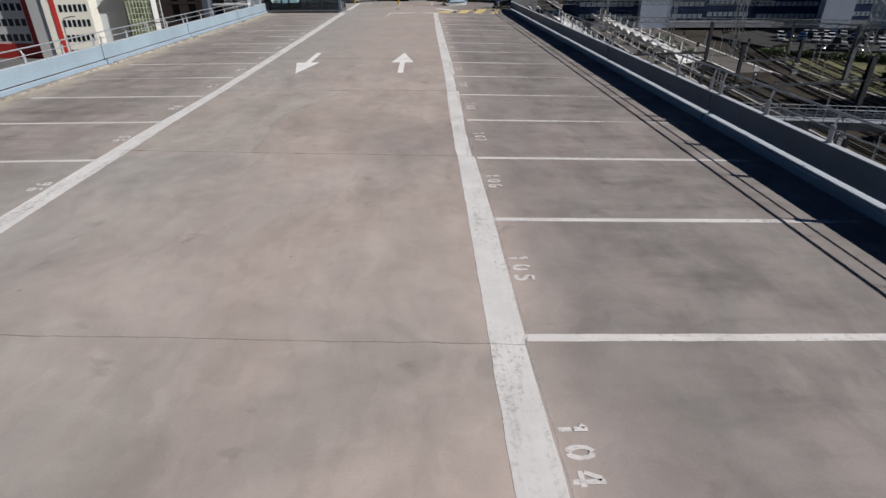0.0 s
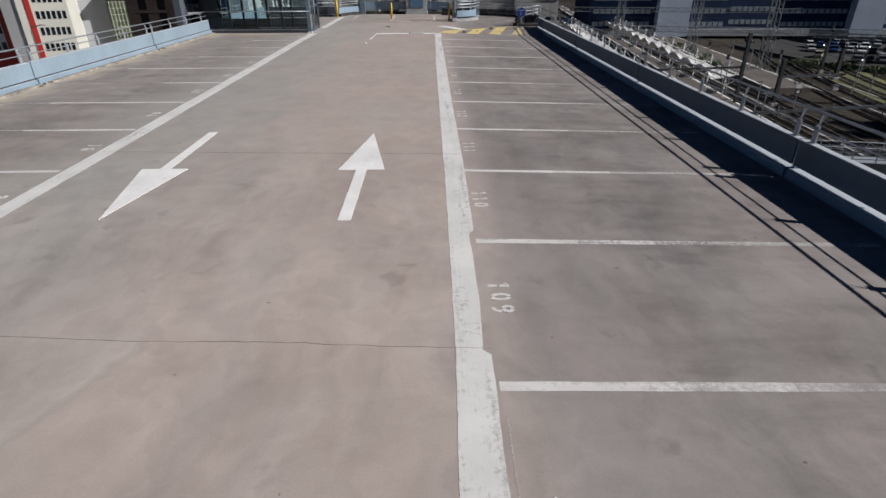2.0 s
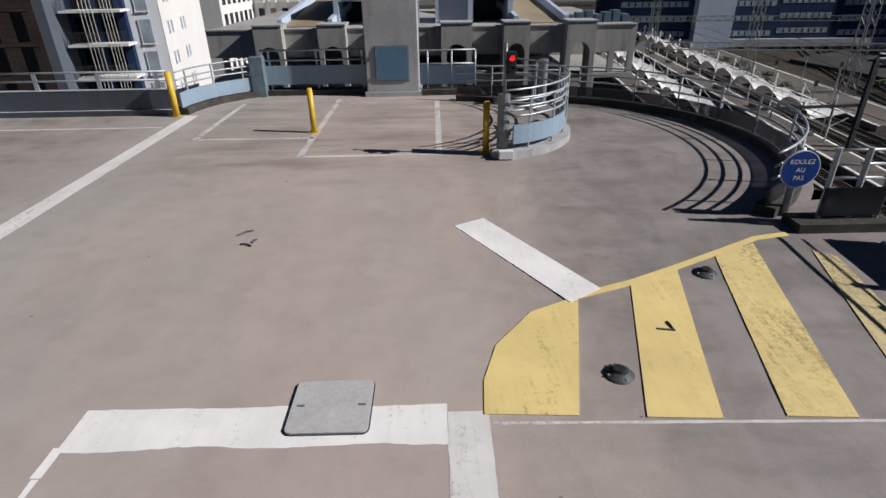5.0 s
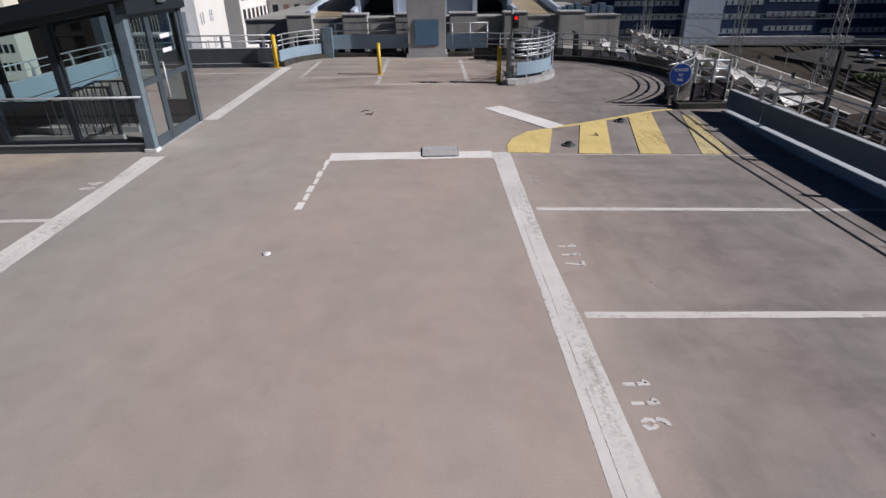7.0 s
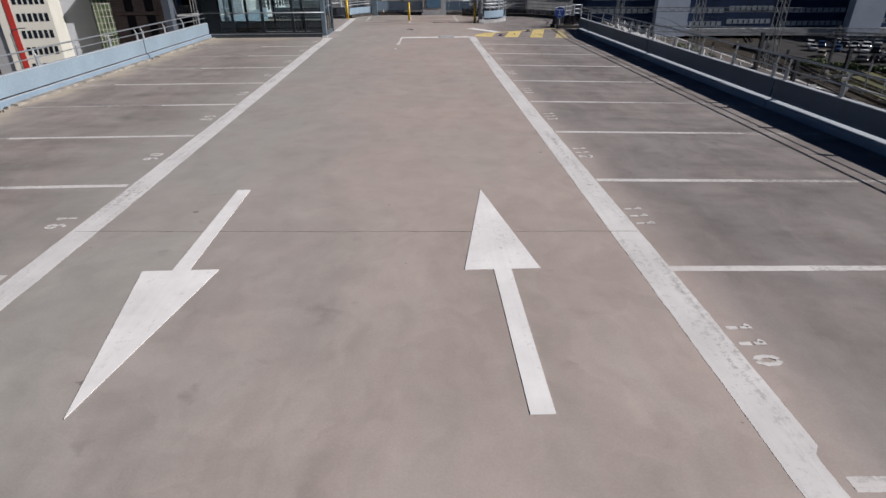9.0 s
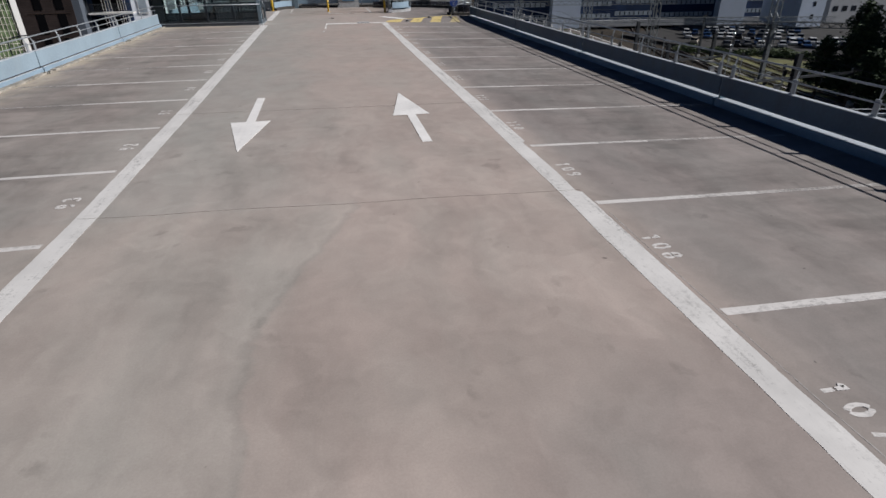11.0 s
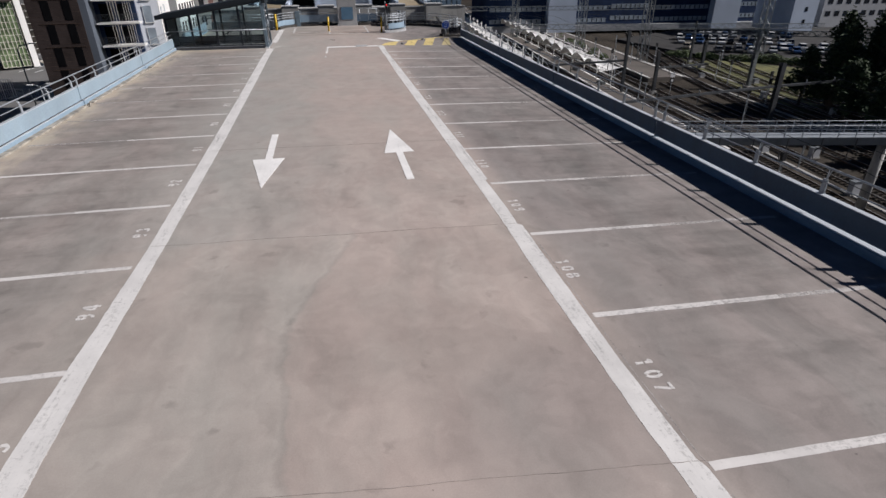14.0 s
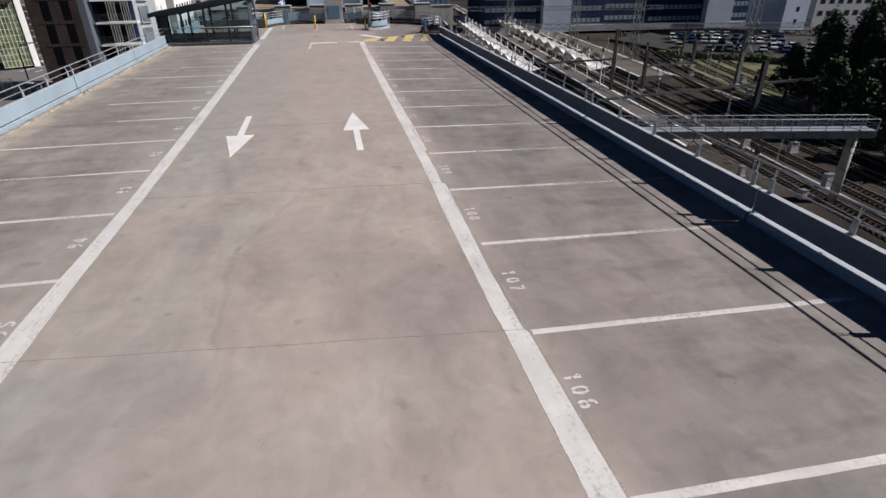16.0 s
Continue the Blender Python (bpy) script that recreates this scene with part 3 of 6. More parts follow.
# the thin line of an earlier marking beside the broad one
for ya, yb, gap_ in ((-3.0, 4.6, 0.022), (4.9, 9.6, 0.05)):
    bm = B()
    stroke(bm, lambda v: EAST_LINE_R(v) + gap_, lambda v: EAST_LINE_R(v) + gap_ + 0.007, steps_between(ya, yb, 0.06), 0.0012, 0.006, ya)
    solid("old_line", bm, M["faint_paint"], "thin remains of an earlier white line", "floor marking", "old lines", "structure")
BAY_LABEL = "thin worn white line between two parking bays"
# where the paint of each bay line gives out
FADE_EAST = {0: 4.7, 1: 4.4, 2: 4.5, 3: 2.8, 4: 2.3, 5: 2.1, 6: 2.3, 7: 2.2, 8: 3.4, 9: 2.3, 10: 3.4, 11: 4.4, 12: 3.5, 13: 4.4}
FADE_WEST = {2: -10.9, 3: -10.9, 4: -10.6, 5: -8.1, 6: -10.6, 7: -8.6, 8: -9.6, 9: -8.0, 10: -10.2, 11: -8.9, 12: -8.2, 13: -8.4}
for k in range(-5, 14):
    drift = {11: 0.07, 12: 0.15, 13: 0.2}.get(k, 0.0)
    y, stop = 2.5 * k - 0.15 + drift, FADE_EAST.get(k, 4.75)
    marking("bay_line", -0.006, stop - 0.9, y, y + 0.105, M["thin_paint"], BAY_LABEL, "bay lines")
    marking("bay_line", stop - 0.9, stop, y + 0.001, y + 0.104, M["thinning_paint"], BAY_LABEL, "bay lines")
    if stop < 4.6:
        marking("bay_line", stop, 4.82, y + 0.004, y + 0.101, M["faint_paint"], "almost vanished end of a white bay line", "bay lines")
    y, stop = 2.5 * k - 0.01, FADE_WEST.get(k, -10.9)
    if y < 35:
        marking("bay_line", stop, -6.40, y, y + 0.1, M["thin_paint"], BAY_LABEL, "bay lines")
        if stop > -10.4:
            marking("bay_line", -11.0, stop - 0.01, y + 0.004, y + 0.096, M["faint_paint"], "almost vanished end of a white bay line", "bay lines")
marking("bay_line", -10.9, -6.5, 44.25, 44.33, M["thinning_paint"], BAY_LABEL, "bay lines")
bm = B()
stroke(bm, lambda v: 34.89 + 0.012 * math.sin(5.0 * v), edge(((-3.17, 35.31), (-2.2, 35.29), (-1.1, 35.33), (-0.9, 35.28), (-0.345, 35.29))), steps_between(-3.17, -0.345, 0.035), 0.0021, 0.016, 11.0, False)
solid("stop_line", bm, M["fresh_paint"], "white painted cross bar closing the lane", "floor marking", "stop marks", "structure")
for i, y in enumerate((32.74, 33.07, 33.4, 33.74, 34.06, 34.38, 34.66)):
    marking("dashed_line", -3.28 + 0.03 * (i % 2) + 0.012 * i, -3.18 + 0.008 * i, y, y + 0.27, M["fresh_paint"], "worn white dash beside the lane end", "dashes")
# the marked rectangles before the stair wall
for x0, x1, y0, y1 in ((-5.36, -2.9, 43.14, 43.24), (-5.42, -5.3, 43.2, 46.6), (-2.92, -0.25, 41.84, 41.94), (-0.38, -0.26, 41.9, 46.6), (-2.98, -2.86, 41.9, 47.0), (-2.9, -1.9, 46.5, 46.6)):
    marking("bay_line", x0, x1, y0, y1, M["thinning_paint"], "faded white outline of a parking place", "faded bay outlines")


def arrow(x, tip, sign, head=1.98, shaft=2.18):
    """A lane arrow: a long thin triangle on a shaft."""
    bm = B()
    neck = tip - sign * head
    prism(bm, [(x - 0.37, neck), (x + 0.37, neck), (x, tip)][::sign], 0.0006, 0.005)
    prism(bm, [(x - 0.085, neck - sign * shaft), (x + 0.085, neck - sign * shaft), (x + 0.085, neck - sign * 0.0), (x - 0.085, neck)][::sign], 0.0006, 0.0045)
    return solid("lane_arrow", bm, M["fresh_paint"], "white painted arrow on the drive lane", "floor marking", "lane arrows", "structure")


arrow(-1.63, 17.13, 1, 2.16, 1.95)
arrow(-4.76, 13.12, -1)

# yellow hatching at the end of the bays
EDGE = [(-0.06, 35.16), (-0.03, 35.55), (0.12, 36.03), (0.52, 36.56), (1.07, 36.85), (1.7, 37.1), (2.33, 37.42), (2.95, 37.75), (3.6, 38.1), (4.05, 38.2)]


def edge_y(x):
    for (xa, ya), (xb, yb) in zip(EDGE, EDGE[1:]):
        if x <= xb:
            return ya + (yb - ya) * max(0, x - xa) / (xb - xa)
    return EDGE[-1][1]


first = B()
prism(first, [(-0.06, 35.16), (0.67, 35.14), (1.07, 36.85), (0.52, 36.56), (0.12, 36.03), (-0.03, 35.55)], 0.0005, 0.008)
laid(first)
solid("hatch_stripe", first, M["yellow_paint"], "faded yellow painted stripe of a no-parking hatch", "floor marking", "hatch stripes", "structure")
for xa, xb, xc, xd in ((1.19, 1.77, 2.33, 1.70), (2.28, 2.83, 3.49, 2.90), (3.38, 3.92, 4.30, 4.10)):
    bm = B()
    yc, yd = (edge_y(xc), edge_y(xd)) if xc < 3 else (37.95, 37.72) if xc < 4 else (37.6, 37.75)
    prism(bm, [(xa, 35.12), (xb, 35.10), (xc, yc), (xd, yd)], 0.0005, 0.009)
    for f in range(1, 4):
        bmesh.ops.bisect_plane(bm, geom=bm.verts[:] + bm.edges[:] + bm.faces[:], plane_co=(0, 35 + f, 0), plane_no=(0, 1, 0))
    laid(bm)
    solid("hatch_stripe", bm, M["yellow_faint" if xa > 3 else "yellow_worn" if xa > 2 else "yellow_paint"], "faded yellow painted stripe of a no-parking hatch", "floor marking", "hatch stripes", "structure")
bm = B()
for (xa, ya), (xb, yb) in zip(EDGE[4:], EDGE[5:]):
    prism(bm, [(xa, ya - 0.05), (xb, yb - 0.05), (xb, yb + 0.05), (xa, ya + 0.05)], 0.0005, 0.0095)
laid(bm)
solid("hatch_edge", bm, M["yellow_paint"], "thin yellow border line of the hatch", "floor marking", "hatch stripes", "structure")
bm = B()
stroke(bm, lambda v: 35.055, lambda v: 35.085, steps_between(0.0, 4.75, 0.1), 0.0015, 0.006, 9.0, False)
solid("hatch_border", bm, M["thinning_paint"], "thin pale line closing the hatch", "floor marking", "hatch stripes", "structure")
bm = B()
prism(bm, [(-0.16, 38.66), (0.96, 36.72), (1.34, 36.98), (0.25, 38.9)], 0.0004, 0.0045)
solid("slanted_bar", bm, M["fresh_paint"], "white slanted bar leading to the ramp", "floor marking", kind="structure")

# screed joints
for k, (mid, slant) in enumerate(((-5.1, -0.06), (0.0, -0.065), (5.27, -0.10), (10.55, -0.06), (15.9, -0.05))):
    bm = B()
    pts = []
    for i in range(140):
        x = -6.3 + 6.28 * i / 139
        wob = 0.03 * noise.noise((x * 0.8, k, 0)) + 0.012 * noise.noise((x * 4.0, k, 3)) + 0.006 * noise.noise((x * 14.0, k, 6))
        pts.append((x, mid + wob + slant * (x + 3)))
    lo = [(x, yy - 0.002 - 0.010 * max(0, noise.noise((x * 6, k, 2)))) for x, yy in pts]
    hi = [(x, yy + 0.002 + 0.013 * max(0, noise.noise((x * 7, k, 5)))) for x, yy in reversed(pts)]
    prism(bm, lo + hi, 0.0003, 0.0036)
    solid("screed_joint", bm, M["joint"], "hairline joint across the screed", "joint", "screed joints", "structure")

# bay numbers, stencilled
NUMBER_MESH = {}


def bow(cx, cy, rx, ry, a0, a1, steps=8):
    return [(cx + rx * math.cos(radians(a0 + (a1 - a0) * i / steps)), cy + ry * math.sin(radians(a0 + (a1 - a0) * i / steps))) for i in range(steps + 1)]


# the strokes of the stencil, one unit high, with its bridges left open
STENCIL = {
    "0": [bow(0.3, 0.5, 0.22, 0.41, 100, 260), bow(0.3, 0.5, 0.22, 0.41, -80, 80)],
    "1": [[(0.32, 0), (0.32, 0.44)], [(0.32, 0.54), (0.32, 1.0)], [(0.12, 0.78), (0.25, 0.92)]],
    "2": [bow(0.3, 0.70, 0.21, 0.22, 170, -25), [(0.47, 0.55), (0.14, 0.16)], [(0.06, 0.08), (0.55, 0.08)]],
    "3": [bow(0.27, 0.71, 0.2, 0.21, 150, -70), bow(0.27, 0.29, 0.22, 0.21, 70, -150)],
    "4": [[(0.42, 0), (0.42, 0.22)], [(0.42, 0.40), (0.42, 1.0)], [(0.32, 0.92), (0.06, 0.42)], [(0.02, 0.30), (0.60, 0.30)]],
    "5": [[(0.12, 0.92), (0.54, 0.92)], [(0.14, 0.82), (0.14, 0.56)], bow(0.27, 0.32, 0.23, 0.24, 110, -140)],
    "6": [bow(0.34, 0.5, 0.25, 0.42, 75, 170), bow(0.3, 0.29, 0.2, 0.21, 100, 260), bow(0.3, 0.29, 0.2, 0.21, -80, 80)],
    "7": [[(0.06, 0.92), (0.56, 0.92)], [(0.50, 0.80), (0.26, 0.0)]],
    "8": [bow(0.3, 0.72, 0.17, 0.20, 100, 260), bow(0.3, 0.72, 0.17, 0.20, -80, 80), bow(0.3, 0.28, 0.21, 0.21, 100, 260), bow(0.3, 0.28, 0.21, 0.21, -80, 80)],
    "9": [bow(0.26, 0.5, 0.25, 0.42, -105, -10), bow(0.3, 0.71, 0.2, 0.21, 100, 260), bow(0.3, 0.71, 0.2, 0.21, -80, 80)],
}


def number(text, x, y, turn, size):
    if text not in NUMBER_MESH:
        rnd = random.Random(int(text) * 7)
        bm = B()
        pitch = 1.0
        for i_, digit in enumerate(text):
            ox = (i_ - (len(text) - 1) / 2) * pitch - 0.3
            for line in STENCIL[digit]:
                pts = [Vector(((px + ox) * size, (py - 0.5) * size)) for px, py in line]
                if rnd.random() < 0.12 and len(pts) > 4:
                    pts = pts[:-2]
                rows_ = []
                for k, p in enumerate(pts):
                    d = (pts[min(k + 1, len(pts) - 1)] - pts[max(k - 1, 0)]).normalized()
                    w = size * rnd.uniform(0.07, 0.115)
                    q = Vector((-d.y, d.x)) * w
                    rows_.append([bm.verts.new((p.x + q.x, p.y + q.y, z)) for z in (0.0, 0.0022)] + [bm.verts.new((p.x - q.x, p.y - q.y, z)) for z in (0.0022, 0.0)])
                for r0, r1 in zip(rows_, rows_[1:]):
                    for k in range(4):
                        bm.faces.new((r0[k], r0[(k + 1) % 4], r1[(k + 1) % 4], r1[k]))
                bm.faces.new(rows_[0])
                bm.faces.new(rows_[-1])
        NUMBER_MESH[text] = mesh("bay_number", bm, M["stencil_faint" if text in ("118", "103") else "stencil"])
    ob = new("bay_number", NUMBER_MESH[text])
    ob.matrix_world = pose(x, y, 0.0012 + fall(x, y), 0, 0, turn)
    return tagged(ob, "stencilled white bay number on the screed", "floor marking", "bay numbers", "structure")


M["stencil"] = paint_material("stencil_paint", (0.70, 0.67, 0.65, 1), 0.52)
M["stencil_faint"] = paint_material("stencil_paint_mostly_gone", (0.62, 0.58, 0.56, 1), 1.5)
NUDGE = {104: -0.05, 105: -0.03, 106: 0.12, 107: 0.0, 108: -0.03, 110: 0.03, 113: -0.11, 114: -0.08, 115: -0.04, 116: 0.21, 117: 0.09, 118: 0.2}
for k in range(-5, 14):
    number(str(105 + k), 0.148, 2.5 * k + 1.18 + NUDGE.get(105 + k, 0.0), -90, 0.21)
    if 2.5 * k < 33:
        number(str(97 - k), -6.60, 2.5 * k + (1.20 if 8 < k < 12 else 1.33), 90, 0.225)

# drain cover, studs and sockets in the floor
cover = thing("drain_cover", "light grey metal access cover with rounded corners set in the deck", "access cover", (-1.25, 35.28, 0))


def rounded(w, h, r):
    return [(sx * (w - r) + r * math.cos(radians(a0 + 22.5 * i)), sy * (h - r) + r * math.sin(radians(a0 + 22.5 * i)))
            for sx, sy, a0 in ((1, 1, 0), (-1, 1, 90), (-1, -1, 180), (1, -1, 270)) for i in range(5)]


part("seal", prism(B(), rounded(0.322, 0.297, 0.06), 0.0004, 0.012), M["mast"], cover, "dark rubber seal")
part("plate", prism(B(), rounded(0.312, 0.287, 0.05), 0.001, 0.024), M["cover_grey"], cover)
for sx in (-1, 1):
    part("lift_slot", box(B(), sx * 0.24 - 0.03, sx * 0.24 + 0.03, -0.012, 0.012, 0.0235, 0.0255), M["mast_grey"], cover)
stud = B()
bmesh.ops.create_uvsphere(stud, u_segments=14, v_segments=8, radius=0.05, matrix=Matrix.Translation((-3.31, 31.44, 0)) @ Matrix.Diagonal((1, 1, 0.35, 1)))
solid("floor_stud", stud, M["sign_white"], "round white stud on the deck", "floor stud", smooth=True)
for x, y in ((1.12, 35.62), (2.6, 37.28)):
    sock = thing("floor_socket", "round dark metal post socket remaining in the hatch", "post socket", (x, y, fall(x, y)), "post sockets")
    bm = B()
    bmesh.ops.create_cone(bm, cap_ends=True, segments=24, radius1=0.135, radius2=0.125, depth=0.012, matrix=Matrix.Translation((0, 0, 0.006)))
    bmesh.ops.create_cone(bm, cap_ends=True, segments=24, radius1=0.125, radius2=0.075, depth=0.028, matrix=Matrix.Translation((0, 0, 0.026)))
    part("flange", bm, M["mast"], sock)
    bm = B()
    bmesh.ops.create_cone(bm, cap_ends=True, segments=18, radius1=0.055, radius2=0.05, depth=0.028, matrix=Matrix.Translation((0, 0, 0.054)))
    part("pipe_stub", bm, M["black"], sock)
    for a in range(20, 380, 90):
        bm = B()
        bmesh.ops.create_cone(bm, cap_ends=True, segments=6, radius1=0.013, radius2=0.011, depth=0.014, matrix=Matrix.Translation((0.106 * math.cos(radians(a)), 0.106 * math.sin(radians(a)), 0.026)))
        part("bolt", bm, M["galv"], sock)
bm = B()
prism(bm, [(1.67, 36.235), (1.84, 36.205), (1.845, 36.235), (1.675, 36.265)], 0.0093 + fall(1.75, 36.2), 0.014 + fall(1.75, 36.2))
solid("metal_tag", bm, M["mast"], "small dark metal plate fixed on a yellow stripe", "floor plate")

# ---- parapets with their guard rails ----


PANEL = 7.25


def parapet(name, x, inward, y0, y1, joint, heights, label, paint="panel", gap=0.035):
    """Plinths and panels 7.25 m long, with a slot between. inward: +1 if the deck lies towards +x."""
    lip, top, foot = heights
    wall = thing(name, label, "parapet", kind="structure")
    y = joint
    while y > y0:
        y -= PANEL
    while y < y1:
        a, b = max(y + 0.03, y0), min(y + PANEL - 0.03, y1)
        if b - a > 0.3:
            def span(p, q):
                return sorted((x + inward * p, x + inward * q))
            bm = B()
            prof = [(foot, -0.15), (foot - 0.005, lip - 0.015), (foot - 0.02, lip), (-0.30, lip), (-0.30, -0.5), (foot, -0.5)]
            k = len(prof)
            ends = [[bm.verts.new((x + inward * px, yy, pz)) for px, pz in prof] for yy in (a, b)]
            for i in range(k):
                bm.faces.new((ends[0][i], ends[0][(i + 1) % k], ends[1][(i + 1) % k], ends[1][i]))
            bm.faces.new(ends[0])
            bm.faces.new(list(reversed(ends[1])))
            part("plinth", bm, M["panel"], wall)
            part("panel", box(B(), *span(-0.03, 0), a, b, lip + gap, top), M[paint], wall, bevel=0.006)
            part("coping", box(B(), *span(-0.11, 0.004), a, b, top + 0.001, top + 0.014), M["ledge"], wall, "pale metal coping strip")
            part("lip_strip", box(B(), *span(-0.2, foot - 0.015), a + 0.05, b - 0.05, lip + 0.001, lip + 0.008), M["ledge"], wall, "pale metal strip on the plinth")
            # a black strip stands in for the shade inside the narrow slot
            if gap < 0.05:
                part("slot_shade", box(B(), *span(-0.028, -0.008), a, b, lip + 0.0085, lip + 0.034), M["black"], wall)
            q = a + 0.3
            while q < b:
                part("stand_off", box(B(), *span(-0.10, -0.031), q, q + 0.05, lip + gap + 0.02, top - 0.03), M["steel_blue"], wall)
                q += 1.75
        if y > y0:
            bm = B()
            xs = sorted((x + inward * -0.12, x + inward * -0.03))
            box(bm, xs[0], xs[1], y - 0.028, y + 0.028, -0.15, top - 0.02)
            part("joint_seal", bm, M["steel_blue"], wall)
        y += PANEL
    return wall


def guard_rail(name, x, inward, y0, y1, joint, top, rails, label):
    rail = thing(name, label, "guard rail")
    lower, upper = rails
    y = joint
    while y > y0:
        y -= PANEL
    while y < y1:
        for off in (0.22, 1.92, 3.62, 5.33, 7.03):
            p = y + off
            if y0 < p < y1:
                bm = B()
                xc = x - inward * 0.07
                box(bm, xc - 0.035, xc + 0.035, p - 0.055, p + 0.055, top + 0.012, top + 0.022)
                box(bm, xc - 0.012, xc + 0.012, p - 0.05, p + 0.05, top + 0.022, lower + 0.05)
                part("post", bm, M["galv"], rail)
                bm = B()
                for s in (-1, 1):
                    beam(bm, (xc, p, lower + 0.02), (xc - inward * 0.05, p + s * 0.03, upper), 0.006, 0.018)
                part("bracket", bm, M["galv"], rail)
        y += PANEL
    for z, off in ((lower, 0.055), (upper, 0.12)):
        bm = B()
        tube(bm, [(x - inward * off, y0 + 0.05, z), (x - inward * off, y1 - 0.05, z)], 0.013 if z == lower else 0.019, 8)
        part("rail", bm, M["galv"], rail, smooth=True)
    return rail


EAST_X, WEST_X = 5.12, -11.32
# the shade on the east panels' inner face is put into their darker colour
parapet("wall_east", EAST_X, -1, Y_BACK, 37.9, 0.29, (0.03, 0.478, 0.09), "blue panelled parapet along the deck edge, shade painted into its panels", "panel_slate_shade", 0.055)
guard_rail("guard_rail", EAST_X, -1, Y_BACK, 37.9, 0.29, 0.478, (0.70, 0.93), "galvanised two-bar guard rail on the parapet")
parapet("wall_west", WEST_X, 1, Y_BACK, 35.6, 0.55, (0.15, 0.60, 0.075), "pale blue panelled parapet along the deck edge", "panel_west")
guard_rail("guard_rail", WEST_X, 1, Y_BACK, 35.6, 0.55, 0.60, (0.80, 0.97), "galvanised two-bar guard rail on the parapet")
parapet("wall_west", WEST_X, 1, 37.95, 45.5, 0.55, (0.15, 0.60, 0.075), "pale blue panelled parapet behind the stair lobby", "panel_west")
guard_rail("guard_rail", WEST_X, 1, 37.95, 45.5, 0.55, 0.60, (0.80, 0.97), "galvanised two-bar guard rail on the parapet")
bm = B()
for k in range(-2, 5):
    # one length of mortar under each panel, broken off at the joints
    ya, yb = 0.55 + PANEL * k + 0.35, min(0.55 + PANEL * (k + 1) - 0.25, 35.4)
    stroke(bm, lambda v: WEST_X + 0.02, lambda v: WEST_X + 0.235 + 0.05 * noise.noise((v * 0.7, 3, 1)), steps_between(ya, yb, 0.09), 0.05, 0.022, 20.0 + k)
    rubble = random.Random(40 + k)
    for _ in range(5):
        x, y, q = WEST_X + rubble.uniform(0.12, 0.28), yb + rubble.uniform(0.05, 0.5), rubble.uniform(0.025, 0.06)
        prism(bm, [(x - q, y - 0.6 * q), (x + 0.7 * q, y - q), (x + q, y + 0.5 * q), (x - 0.4 * q, y + q)], 0.0, 0.03 + 0.4 * q)
solid("kerb", bm, M["mortar"], "low crumbling mortar kerb at the foot of the parapet", "kerb", kind="structure")

# far wall of the western bays
bm = B()
FAR_Y = 45.55
bm = B()
box(bm, -11.0, -6.75, FAR_Y, FAR_Y + 0.14, -0.5, 0.60)
box(bm, -11.6, -6.75, FAR_Y - 0.07, FAR_Y, 0.0, 0.13)
far_wall = thing("wall_north", "dark blue-grey panelled parapet closing the deck", "parapet", kind="structure")
part("panel", bm, M["panel_dark"], far_wall)
bm = B()
box(bm, -11.6, -6.75, FAR_Y - 0.01, FAR_Y + 0.15, 0.601, 0.615)
part("coping", bm, M["ledge"], far_wall)
part("lip_strip", box(B(), -11.6, -6.75, FAR_Y - 0.065, FAR_Y - 0.002, 0.131, 0.137), M["ledge"], far_wall)
north_rail = thing("guard_rail", "galvanised two-bar guard rail on the far parapet", "guard rail")
for z in (0.82, 1.01):
    part("rail", tube(B(), [(-11.55, FAR_Y + 0.08, z), (-6.75, FAR_Y + 0.08, z)], 0.024), M["galv"], north_rail, smooth=True)
for x in (-11.4, -9.9, -8.4, -7.0):
    bm = B()
    box(bm, x - 0.05, x + 0.05, FAR_Y + 0.06, FAR_Y + 0.085, 0.612, 1.01)
    part("post", bm, M["galv"], north_rail)

for i, (x, y, a, l) in enumerate(((-2.91, 38.56, 40, 0.22), (-2.80, 38.19, -20, 0.16), (-2.72, 38.30, 70, 0.1), (1.82, 36.3, 100, 0.12))):
    bm = B()
    c, s_ = math.cos(radians(a)), math.sin(radians(a))
    tube(bm, [(x - l * c / 2, y - l * s_ / 2, 0.012), (x, y + 0.02, 0.02), (x + l * c / 2, y + l * s_ / 2, 0.012)], 0.011, 5)
    for vert in bm.verts:
        vert.co.z += fall(vert.co.x, vert.co.y)
    solid("twig", bm, M["mast"], "small dark twig lying on the deck", "twig", "debris")

# ---- the glazed stair lobby ----
SX0, SX1, SY0, SY1 = -11.6, -6.40, 35.65, 37.86


def lobby_roof(x):
    return 1.66 + (x + 11.4) * 0.168


lobby = thing("stair_lobby", "dark blue steel and glass stair lobby on the deck", "stair lobby")
bm = B()
box(bm, SX0, SX1 - 0.02, SY0 - 0.03, SY0 + 0.12, 0.0, 0.14)
part("sill", bm, M["panel_dark"], lobby)
bm = B()
box(bm, SX0 - 0.0, SX1 - 0.05, SY0 - 0.05, SY0 - 0.028, 0.141, 0.165)
part("flashing", bm, M["galv"], lobby)
bm = B()
